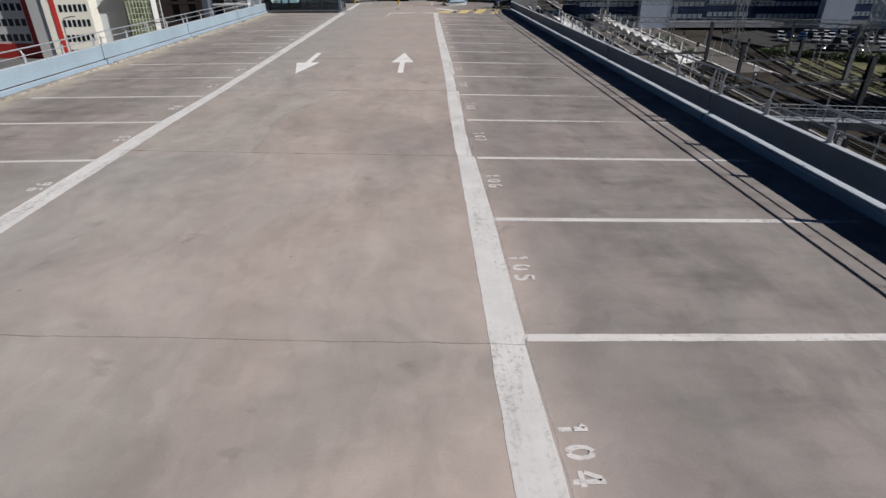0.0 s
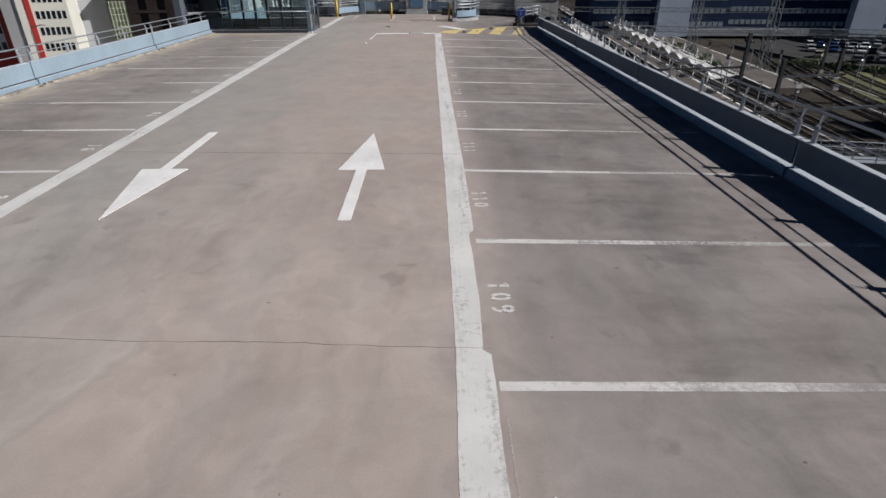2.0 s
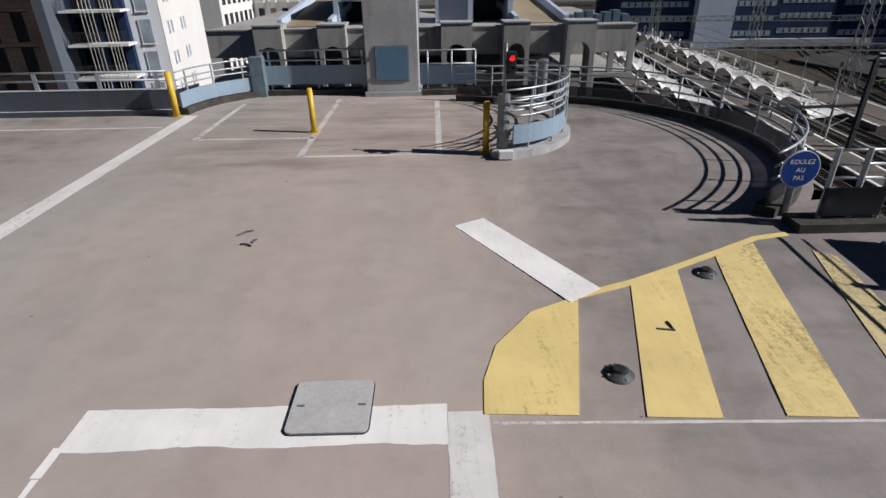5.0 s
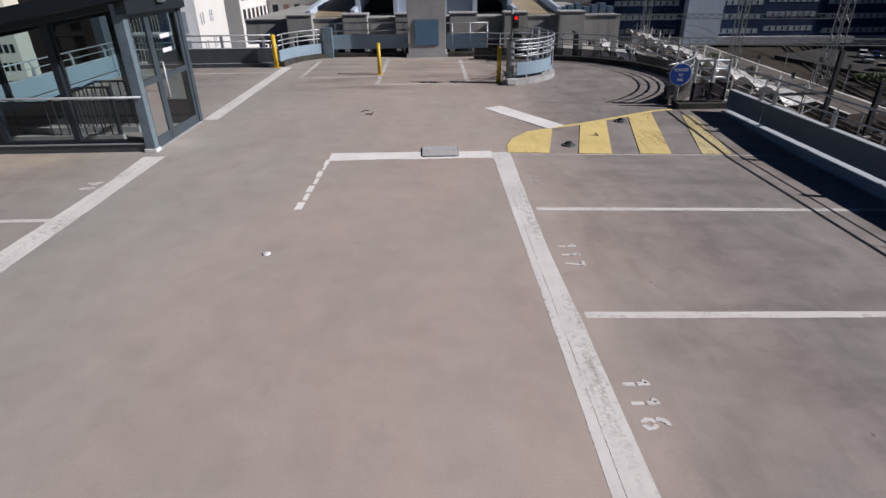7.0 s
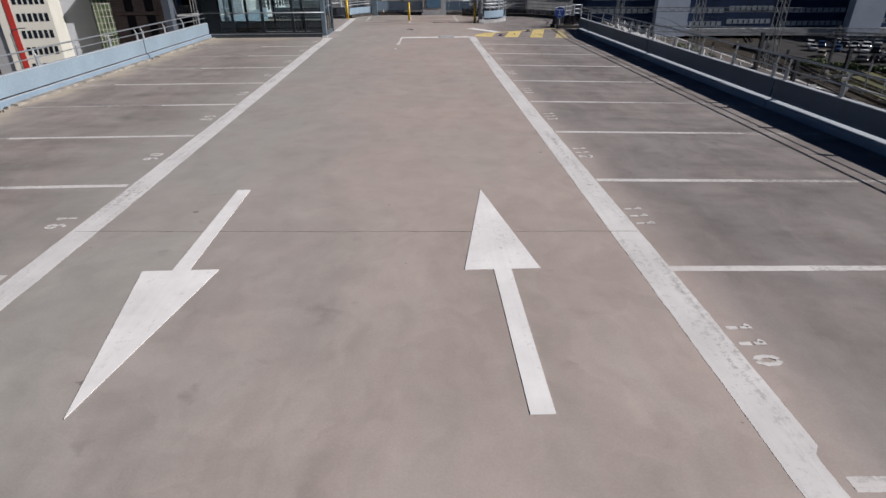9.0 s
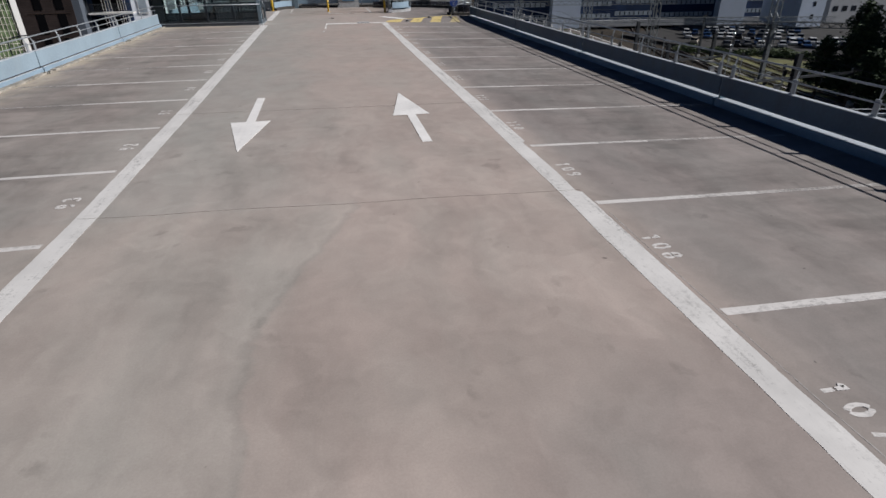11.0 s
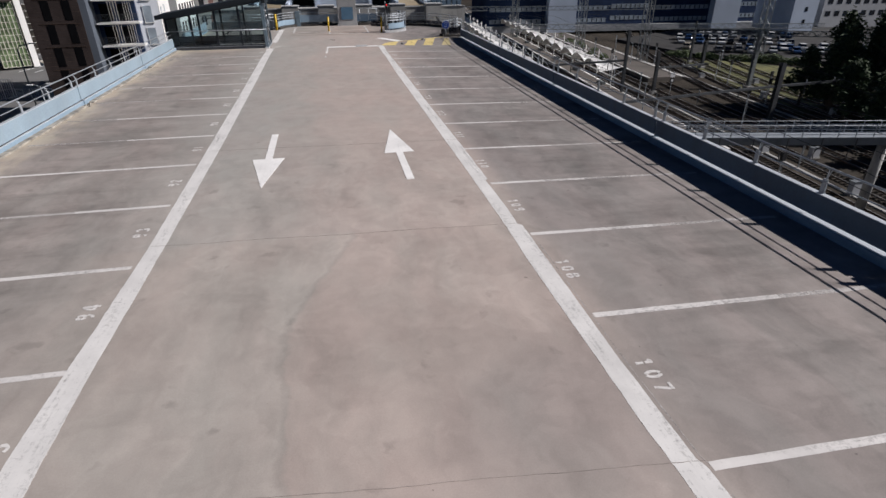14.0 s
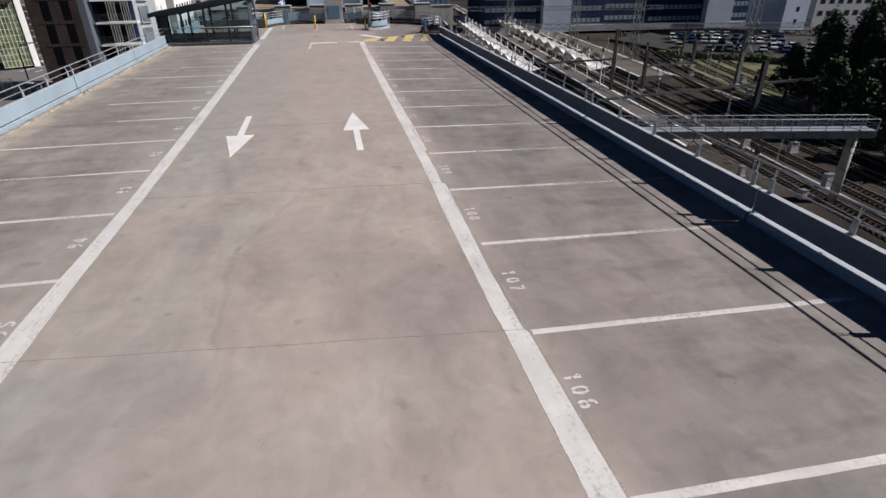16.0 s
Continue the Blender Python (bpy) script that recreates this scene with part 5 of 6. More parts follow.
def lattice_beam(a, b, depth, label="horizontal lattice beam of the overhead line"):
    a, b = Vector(a), Vector(b)
    g = thing("portal_beam", label, "portal beam", group="portal beams")
    d = (b - a).normalized()
    side = Vector((-d.y, d.x, 0)) * depth * 0.35
    up = Vector((0, 0, depth))
    for o in (side, -side, side + up, -side + up):
        part("chord", beam(B(), a + o, b + o, 0.11, 0.11), M["mast_grey"], g)
    n = max(4, int((b - a).length / (depth * 1.1)))
    bm = B()
    for i in range(n):
        p, q = a.lerp(b, i / n), a.lerp(b, (i + 1) / n)
        for o in (side, -side):
            beam(bm, p + o + (up if i % 2 else up * 0), q + o + (up * 0 if i % 2 else up), 0.06, 0.06)
        beam(bm, p + side + up, q - side + up, 0.05, 0.05)
    part("lacing", bm, M["mast_grey"], g)
    return g


def pole(x, y, z1, w=0.42, material="mast", label="dark steel pole of the overhead line"):
    p = thing("line_pole", label, "line pole", (x, y, 0), "line poles")
    part("flange", box(B(), -w / 2, w / 2, -w / 2, -w / 2 + 0.06, GROUND, z1), M[material], p)
    part("flange", box(B(), -w / 2, w / 2, w / 2 - 0.06, w / 2, GROUND, z1), M[material], p)
    part("web", box(B(), -0.04, 0.04, -w / 2 + 0.06, w / 2 - 0.06, GROUND, z1), M[material], p)
    part("footing", box(B(), -w, w, -w, w, GROUND, GROUND + 0.5), M["concrete_far"], p)
    return p


pole(46.1, 91.3, -5.8, 0.45)
pole(52.6, 92.0, -9.5, 0.5, "mast", "dark steel double pole of the overhead line")
pole(71.8, 92.2, -6.8, 0.65, "mast_grey", "broad grey portal pole of the overhead line")
pole(79.0, 121.6, -7.7, 0.4)
pole(76.8, 113.8, -11.0, 0.6)
pole(58.2, 70.1, -8.3, 0.65, "mast", "broad dark portal pole of the overhead line")
pole(77.3, 71.0, -8.4, 0.65, "mast_grey", "broad grey portal pole of the overhead line")
for x, y in ((49.5, 101), (62.0, 118), (70.5, 100.0), (64.8, 131), (57.5, 112), (56.3, 150), (45.2, 84), (41.5, 76)):
    lamp = thing("platform_lamp", "thin pale lamp standard beside the tracks", "lamp post", (x, y, 0), "lamp posts")
    part("column", tube(B(), [(0, 0, GROUND), (0, 0, -11.4)], 0.07, 6), M["galv"], lamp)
    part("lantern", box(B(), -0.5, 0.1, -0.12, 0.12, -11.45, -11.33), M["mast_grey"], lamp)
for x, y in ((67.3, 122.6), (60.0, 141.0), (52.5, 172.0), (96.0, 121.0)):
    lattice_mast(x, y, GROUND, 5, 1.7)
lattice_beam((36, 122.6, -8.5), (112, 121.0, -9.9), 1.0)
lattice_beam((30, 165, -7.6), (96, 160, -8.0), 1.0)
lattice_beam((28, 205, -6.6), (92, 200, -6.8), 1.1)
lattice_beam((71.8, 92.2, -7.4), (60.0, 98.0, -7.2), 0.8)
lattice_beam((71.8, 92.2, -7.4), (88.0, 86.0, -7.6), 0.8)
for k, (a, b) in enumerate((((33, 91.3, -10.9), (46.3, 91.3, -10.6)), ((31.0, 66.0, -11.6), (58.2, 70.1, -11.4)), ((58.2, 70.1, -11.4), (77.3, 71.0, -11.0)), ((77.3, 71.0, -11.0), (96, 70, -10.6)),
                            ((52.6, 92, -12.2), (64.0, 94, -12.2)))):
    arm = thing("cross_arm", "dark horizontal arm between two poles", "cross arm", group="cross arms")
    part("bar", beam(B(), a, b, 0.28, 0.3), M["mast"], arm)
    for f in (0.25, 0.5, 0.75):
        p = Vector(a).lerp(Vector(b), f)
        part("dropper", beam(B(), p, p + Vector((0, 0, -1.3)), 0.09, 0.09), M["mast"], arm)
        part("insulator", tube(B(), [p + Vector((0, 0, 0.15)), p + Vector((0, 0, 0.55))], 0.09, 6), M["mast_grey"], arm)
wires = thing("overhead_wires", "thin dark overhead wires above the tracks", "overhead wire")
for u in (27.3, 31.2, 39.6, 44.6, 58.0, 61.8):
    for dz in (0, 1.1):
        bm = B()
        pts = []
        for i in range(61):
            y = 30 + 3.2 * i
            sag = 0.5 * math.cos(y / 40 * 2 * math.pi) * (1 if dz else 0.1)
            pts.append((*along(u, y), -10.9 + dz + sag))
        part("wire", tube(bm, pts, 0.026, 4), M["mast"], wires)
for u, y0, y1 in ((29.4, 30, 150), (42.1, 26, 160), (57.0, 58, 150), (63.6, 40, 120), (33.2, 24, 57)):
    tr = thing("cable_trough", "pale concrete cable trough along the tracks", "cable trough", group="cable troughs", kind="structure")
    part("trough", prism(B(), strip(u - 0.2, u + 0.2, y0, y1), GROUND, GROUND + 0.14), M["concrete_far"], tr)
rnd_yard = random.Random(5)
for u, y in ((29.4, 47), (42.3, 44), (42.0, 58), (35.6, 49), (46.6, 55), (56.6, 66), (63.6, 72), (60.0, 84), (42.2, 71), (30.0, 62), (66.8, 96), (59.9, 104), (28.9, 80), (63.9, 58), (37.8, 42)):
    x, _ = along(u, y)
    cab = thing("equipment_cabinet", "small pale grey trackside equipment cabinet", "cabinet", (x, y, GROUND), "trackside cabinets")
    w, h = rnd_yard.uniform(0.5, 1.1), rnd_yard.uniform(0.7, 1.5)
    part("base", box(B(), -w * 0.6, w * 0.6, -0.4, 0.4, 0, 0.15), M["concrete_far"], cab)
    part("body", box(B(), -w / 2, w / 2, -0.3, 0.3, 0.151, h), M["render_grey"], cab, bevel=0.02)
    part("lid", box(B(), -w / 2 - 0.05, w / 2 + 0.05, -0.36, 0.36, h + 0.001, h + 0.06), M["mast_grey"], cab)
for u, y in ((29.3, 55), (33.0, 44), (42.2, 52), (46.8, 70), (56.8, 79), (60.0, 95), (63.7, 88), (67.5, 110), (57.0, 120), (42.2, 110), (46.0, 130), (60.0, 134)):
    x, _ = along(u, y)
    sg = thing("track_signal", "slim railway signal post with a dark head", "signal", (x, y, GROUND), "track signals")
    h = rnd_yard.uniform(2.6, 4.6)
    part("post", tube(B(), [(0, 0, 0), (0, 0, h)], 0.06, 6), M["galv"], sg)
    part("head", box(B(), -0.22, 0.22, -0.16, 0.1, h - 0.1, h + 0.75), M["black"], sg, bevel=0.03)
    part("ladder", box(box(B(), 0.12, 0.15, 0.1, 0.13, 0.2, h), 0.3, 0.33, 0.1, 0.13, 0.2, h), M["galv"], sg)
sgn = thing("track_sign", "small white letter board on a thin post by the platform", "track sign", (54.3, 89.5, 0))
part("post", tube(B(), [(0, 0, GROUND), (0, 0, -12.6)], 0.05, 6), M["galv"], sgn)
for z, m in ((-13.4, "sign_white"), (-14.3, "black")):
    part("board", box(B(), -0.4, 0.4, -0.05, -0.02, z, z + 0.75), M[m], sgn)
part("letter_bar", box(B(), -0.2, 0.2, -0.075, -0.055, -14.1, -13.75), M["sign_white"], sgn)

# service bridge over the tracks
bridge = thing("service_bridge", "grey steel service bridge with railings over the tracks", "service bridge")
BA, BB_ = Vector((8.0, 48.4, -9.45)), Vector((45.6, 40.5, -9.45))
bd = (BB_ - BA).normalized()
bs = Vector((-bd.y, bd.x, 0)) * 0.8
for o in (bs, -bs):
    part("girder", beam(B(), BA + o + Vector((0, 0, -0.34)), BB_ + o + Vector((0, 0, -0.34)), 0.12, 0.66), M["mast_grey"], bridge)
    for z in (0.25, 0.5, 0.75, 1.05):
        part("rail", tube(B(), [BA + o + Vector((0, 0, z)), BB_ + o + Vector((0, 0, z))], 0.03, 5), M["galv"], bridge)
    for i in range(26):
        p = BA.lerp(BB_, i / 25) + o
        part("post", beam(B(), p, p + Vector((0, 0, 1.08)), 0.06, 0.06), M["galv"], bridge)
for i in range(13):
    p = BA.lerp(BB_, (i + 0.5) / 13)
    part("stiffener", beam(B(), p - bs * 1.08 + Vector((0, 0, -0.9)), p - bs * 1.08, 0.1, 0.05), M["mast"], bridge)
    if i > 6:
        part("cable_loop", tube(B(), [p - bs + Vector((math.cos(k * 0.52) * 0.5, 0, -1.5 + math.sin(k * 0.52) * 0.6)) for k in range(11)], 0.05, 5), M["mast"], bridge)
part("walkway", beam(B(), BA + Vector((0, 0, -0.03)), BB_ + Vector((0, 0, -0.03)), 1.5, 0.06), M["galv"], bridge)
for z in (0.5, 1.05):
    part("rail", tube(B(), [BB_ + bs + Vector((0, 0, z)), BB_ - bs + Vector((0, 0, z))], 0.03, 5), M["galv"], bridge)
bp = BA.lerp(BB_, 0.965)
part("pier", tube(B(), [(bp.x, bp.y, GROUND), (bp.x, bp.y, -10.13)], 0.42, 16), M["concrete_far"], bridge, "round concrete pier", smooth=True)

# ---- parked cars ----


def car(i):
    L, W, H = random.uniform(3.9, 4.6), 1.78, random.uniform(1.42, 1.6)
    c = thing("car", "", "car")
    bm = B()
    secs = [(-0.5, 0.35, 0.75), (-0.44, 0.25, 0.85), (-0.2, 0.22, 0.92), (0.3, 0.22, 0.95), (0.46, 0.25, 0.9), (0.5, 0.35, 0.7)]
    rings = []
    for sx, lo, hi in secs:
        rings.append([bm.verts.new((sx * L, y, z)) for y, z in ((-W / 2, lo), (-W / 2 + 0.03, hi - 0.12), (-W / 2 + 0.14, hi), (W / 2 - 0.14, hi), (W / 2 - 0.03, hi - 0.12), (W / 2, lo))])
    for a, b in zip(rings, rings[1:]):
        for k in range(6):
            bm.faces.new((a[k], a[(k + 1) % 6], b[(k + 1) % 6], b[k]))
    bm.faces.new(rings[0])
    bm.faces.new(list(reversed(rings[-1])))
    part("body", bm, CAR_PAINTS[i], c)
    for nm, inset, zt, mat in (("cabin_glass", 0.0, H - 0.06, M["dark_glass"]), ("roof", 0.10, H, CAR_PAINTS[i])):
        bm = B()
        z0 = 0.9 if nm == "cabin_glass" else H - 0.06
        lo = [bm.verts.new((x, y, z0)) for x, y in ((-0.24 * L + inset * 3, -W / 2 + 0.1 + inset), (0.42 * L - inset * 3, -W / 2 + 0.1 + inset), (0.42 * L - inset * 3, W / 2 - 0.1 - inset), (-0.24 * L + inset * 3, W / 2 - 0.1 - inset))]
        hi = [bm.verts.new((x, y, zt)) for x, y in ((-0.12 * L + inset, -W / 2 + 0.22), (0.34 * L - inset, -W / 2 + 0.22), (0.34 * L - inset, W / 2 - 0.22), (-0.12 * L + inset, W / 2 - 0.22))]
        bm.faces.new(lo)
        bm.faces.new(hi)
        for k in range(4):
            bm.faces.new((lo[k], lo[(k + 1) % 4], hi[(k + 1) % 4], hi[k]))
        part(nm, bm, mat, c)
    for sx in (-0.3, 0.3):
        for sy in (-1, 1):
            part("wheel", tube(B(), [(sx * L, sy * (W / 2 - 0.2), 0.31), (sx * L, sy * (W / 2 + 0.01), 0.31)], 0.31, 12), M["black"], c)
    return c


CAR_WORDS = ("white", "silver", "black", "dark blue", "grey", "champagne")
models = []
for i in range(6):
    c = car(i)
    models.append(tagged(c, CAR_WORDS[i] + " hatchback parked on the asphalt car park", "car", "parked cars"))
spots = []
for row, (ox, oy) in enumerate(((88.0, 137.0), (92.0, 129.5), (101.0, 124.5), (110.0, 131.0), (93.0, 147.0), (97.0, 155.0), (104.0, 160.0))):
    for k in range(12):
        if random.random() < 0.8:
            spots.append((ox + 2.7 * k * 0.86 + random.uniform(-0.3, 0.3), oy - 2.7 * k * 0.34 + random.uniform(-0.7, 0.7), 55 + random.uniform(-7, 7)))
random.shuffle(spots)
for n_, (x, y, a) in enumerate(spots[:64]):
    m = pose(x, y, GROUND + 0.8, 0, 0, a + (180 if random.random() < 0.4 else 0))
    k = random.choice((0, 0, 1, 1, 1, 2, 2, 3, 3, 4))
    if n_ < 6:
        models[n_].matrix_world = m
    else:
        copy_thing(models[k], m)

# ---- trees ----


def tree(x, y, height, spread, material, label, cards, seed, base=GROUND):
    rnd = random.Random(seed)
    t = thing("tree", label, "tree", (x, y, base), "trees")
    bm = B()
    tube(bm, [(0, 0, 0), (0.1, 0.05, height * 0.4), (0.05, 0.1, height * 0.9)], 0.16 + height * 0.008, 7)
    tips = []
    for k in range(22):
        z = height * (0.15 + 0.8 * k / 22)
        a = rnd.uniform(0, 6.28)
        r = spread * (1.05 - z / height) * rnd.uniform(0.6, 1.1) + 0.3
        tip = (r * math.cos(a), r * math.sin(a), z + r * 0.35)
        tips.append(tip)
        tube(bm, [(0.05, 0.05, z * 0.95), (tip[0] * 0.6, tip[1] * 0.6, z + r * 0.1), tip], 0.05, 4)
    part("trunk", bm, M["bark"], t)
    verts, faces = [], []
    for _ in range(cards):
        tx, ty, tz = rnd.choice(tips)
        f = rnd.uniform(0.25, 1.05)
        c = Vector((tx * f + rnd.gauss(0, spread * 0.13), ty * f + rnd.gauss(0, spread * 0.13), tz + rnd.gauss(0, height * 0.045)))
        w, l = rnd.uniform(0.10, 0.22), rnd.uniform(0.25, 0.55)
        q = Euler((rnd.uniform(-1, 1), rnd.uniform(-1, 1), rnd.uniform(0, 6.28))).to_matrix()
        i0 = len(verts)
        for p in ((-w, 0, 0), (0, -l * 0.4, 0.03), (w, 0, 0), (0, l, -0.05)):
            verts.append(c + q @ Vector(p))
        faces.append((i0, i0 + 1, i0 + 2, i0 + 3))
    data = bpy.data.meshes.new("crown")
    data.from_pydata([tuple(p) for p in verts], [], faces)
    data.materials.append(M[material])
    ob = new("crown", data)
    ob.parent = t
    return t


TREES = ((71, 73, 13.0, 3.4), (75, 71, 16.0, 3.8), (80.5, 70, 15.5, 3.8), (75, 78, 14.0, 3.4), (81, 76, 16.5, 3.6), (68.5, 68, 8.5, 3.2), (86, 72, 17, 4.0), (86, 64, 16, 4),
         (71, 63, 9.5, 3.6), (76, 61, 12, 3.8), (64, 58, 7.5, 3.0), (70, 55, 9.0, 3.6), (62, 50, 6.5, 3.2), (68, 46, 8.0, 3.6), (58, 45, 5.5, 2.8), (92, 78, 17, 4.2), (78, 74, 15.0, 3.8), (83.5, 73, 16.0, 3.8), (73, 75.5, 12.0, 3.4), (88, 70, 15.5, 4.0), (70, 78, 9.0, 3.0), (64, 38, 7.0, 3.4), (57, 36, 5.5, 3.0))
for i, (x, y, h, sp) in enumerate(TREES):
    tree(x, y, h, sp, "needles", "tall dark evergreen tree beside the tracks", 3800, i)


def shrub(x, y, r, seed, base):
    rnd = random.Random(seed)
    sh = thing("shrub", "low ragged shrub beside the car park", "shrub", (x, y, base), "shrubs")
    for k in range(7):
        a = rnd.uniform(0, 6.28)
        part("stem", tube(B(), [(0, 0, 0), (0.5 * r * math.cos(a), 0.5 * r * math.sin(a), r * rnd.uniform(0.5, 1.0))], 0.04, 4), M["bark"], sh)
    verts, faces = [], []
    for _ in range(700):
        a, e, q = rnd.uniform(0, 6.28), rnd.uniform(0, 1.5), r * rnd.uniform(0.4, 1.05) * (1 + 0.25 * math.sin(3 * rnd.random()))
        c = Vector((q * math.cos(a) * math.cos(e), q * math.sin(a) * math.cos(e), 0.15 + 0.75 * q * math.sin(e)))
        rot = Euler((rnd.uniform(-1, 1), rnd.uniform(-1, 1), rnd.uniform(0, 6.28))).to_matrix()
        i0 = len(verts)
        for p in ((-0.1, 0, 0), (0, -0.13, 0.02), (0.1, 0, 0), (0, 0.22, 0)):
            verts.append(tuple(c + rot @ Vector(p)))
        faces.append((i0, i0 + 1, i0 + 2, i0 + 3))
    data = bpy.data.meshes.new("foliage")
    data.from_pydata(verts, [], faces)
    data.materials.append(M["leaves"])
    ob = new("foliage", data)
    ob.parent = sh


for i in range(22):
    f = i / 21
    shrub(80 + 22 * f + random.uniform(-1, 1), 131 - 20 * f + random.uniform(-1.2, 1.2), random.uniform(1.0, 2.0), 100 + i, GROUND)
for i in range(10):
    shrub(60 + 1.2 * i + random.uniform(-2, 2), 128 + 6 * i, random.uniform(0.8, 1.8), 200 + i, GROUND)

# ---- buildings round the deck ----


def windows(parent, x0, x1, z0, z1, y, cols, rows, w, h, name="window", glass="dark_glass", depth=0.12, frame=None, facing=-1):
    """Rows of recessed windows in a wall at y that faces -y (or +y)."""
    for r in range(rows):
        for c in range(cols):
            cx = x0 + (x1 - x0) * (c + 0.5) / cols
            cz = z0 + (z1 - z0) * (r + 0.5) / rows
            part(name, box(B(), cx - w / 2, cx + w / 2, min(y, y + facing * 0.03), max(y, y + facing * 0.03), cz - h / 2, cz + h / 2), M[glass], parent)
            if frame:
                part("window_frame", box(box(B(), cx - w / 2 - 0.06, cx + w / 2 + 0.06, y + facing * 0.08, y + facing * 0.001, cz - h / 2 - 0.1, cz - h / 2), cx - 0.03, cx + 0.03, y + facing * 0.05, y + facing * 0.001, cz - h / 2, cz + h / 2), M[frame], parent)


# concrete ramp house behind the column
house = thing("ramp_house", "weathered concrete ramp building with arched piers", "ramp building")
RY = 70.0
PIERS = ((-11.9, -10.1), (-7.8, -6.0), (-3.9, -2.1), (0.15, 2.15), (4.2, 5.9), (8.3, 10.2))


def arched_pier(x0, x1):
    """A pier with a blind arch cut in its foot."""
    bm = B()
    cx, w = (x0 + x1) / 2, (x1 - x0) * 0.33
    ys = (RY - 0.3, RY + 1.4)
    arch_pts = [(cx + w * math.cos(radians(a)), -1.85 + 0.62 * math.sin(radians(a))) for a in range(180, -1, -15)]
    ring = [(x0, -9.0), (cx - w, -9.0)] + arch_pts + [(cx + w, -9.0), (x1, -9.0), (x1, 0.02), (x0, 0.02)]
    lo = [bm.verts.new((px, ys[0], pz)) for px, pz in ring]
    hi = [bm.verts.new((px, ys[1], pz)) for px, pz in ring]
    bm.faces.new(lo)
    bm.faces.new(list(reversed(hi)))
    for i in range(len(ring)):
        k = (i + 1) % len(ring)
        bm.faces.new((lo[i], lo[k], hi[k], hi[i]))
    part("pier", bm, M["concrete_far"], house)
    part("pier_cap", box(B(), x0 - 0.05, x1 + 0.05, RY - 0.35, RY + 1.45, 0.021, 0.10), M["concrete"], house)


for x0, x1 in PIERS:
    arched_pier(x0, x1)
bays = [(-15.2, -11.9)] + [(a[1], b[0]) for a, b in zip(PIERS, PIERS[1:])] + [(10.2, 13.1)]
for x0, x1 in bays:
    part("spandrel", box(B(), x0 + 0.002, x1 - 0.002, RY + 0.5, RY + 0.8, -1.95, -0.28), M["concrete_far"], house)
    part("spandrel_cap", box(B(), x0 + 0.002, x1 - 0.002, RY + 0.42, RY + 0.88, -0.279, -0.2), M["concrete"], house, "sunlit top of the wall")
part("back_wall", box(B(), -15.2, 13.1, RY + 9.5, RY + 10, GROUND, -0.3), M["concrete_far"], house)
part("roof_slab", box(B(), -15.2, 13.1, RY + 1.5, RY + 20, -0.6, -0.25), M["concrete_far"], house)
part("floor_slab", box(B(), -15.2, 13.1, RY + 0.4, RY + 9.5, -3.6, -3.3), M["concrete_far"], house)
for x in (-14.4, 11.4, 12.7):
    part("pillar", box(B(), x, x + 0.35, RY + 0.5, RY + 0.85, -3.3, -1.96), M["concrete_far"], house)
for i in range(7):
    x = 8.8 + 0.62 * i
    part("roof_unit", box(B(), x, x + 0.5, RY + 2.2, RY + 3.2, -0.249, 0.25 + 0.12 * (i % 3)), M["panel_slate_shade"], house, "blue-grey roof unit", bevel=0.03)
for s_, x0, x1 in ((-1, -6.8, -4.2), (1, 2.4, 4.8)):
    portal = thing("ramp_portal", "pale painted portal over a dark vehicle opening", "portal", (0, 0, 0), "ramp portals")
    part("frame", box(box(box(B(), x0 - 0.35, x0, RY + 3, RY + 8, -0.25, 1.25), x1, x1 + 0.35, RY + 3, RY + 8, -0.25, 1.25), x0 - 0.35, x1 + 0.35, RY + 3.01, RY + 7.99, 1.251, 2.6), M["tower"], portal)
    part("opening", box(B(), x0 + 0.01, x1 - 0.01, RY + 6.5, RY + 7.9, -0.24, 1.24), M["black"], portal)
    part("sign_panel", box(B(), x0 + 0.5, x0 + 1.6, RY + 2.95, RY + 3.0, 1.4, 1.75), M["sign_blue"], portal, "blue sign panel")
    for z in (1.5, 1.62):
        part("sign_bar", box(B(), x0 + 0.6, x0 + 1.5, RY + 2.93, RY + 2.949, z, z + 0.05), M["sign_white"], portal)
    wing = box(B(), (x1 + 0.36) if s_ < 0 else x0 - 2.6, (x1 + 2.9) if s_ < 0 else x0 - 0.36, RY + 3.4, RY + 3.7, -0.25, 2.6)
    part("wing_wall", wing, M["tower"], portal, "blue-grey stained side wall")
    ramp = thing("side_ramp", "sunlit concrete ramp rising beside the portal", "ramp", (0, 0, 0), "side ramps")
    xa = x0 - 2.2 if s_ < 0 else x1 + 2.2
    for nm, oa, ob_, h, mat in (("surface", -1.5, 1.5, 0.05, "ramp_screed"), ("side_wall", -1.85, -1.55, 0.5, "tower"), ("side_wall", 1.55, 1.85, 0.5, "tower")):
        bm = B()
        prism(bm, [(xa + oa, RY + 2.0), (xa + ob_, RY + 2.0), (xa - s_ * 2.4 + ob_, RY + 16), (xa - s_ * 2.4 + oa, RY + 16)], -0.24, -0.24 + h)
        for vert in bm.verts:
            vert.co.z += max(0, vert.co.y - RY - 2.0) * 0.2
        part(nm, bm, M[mat], ramp)

# apartment block to the west
apt = thing("apartment_building", "brown clad apartment block with balconies and a pale gable", "apartment building")
part("brown_wall", box(B(), -36.9, -31.5, 79.0, 96.0, GROUND, 6), M["brick"], apt)
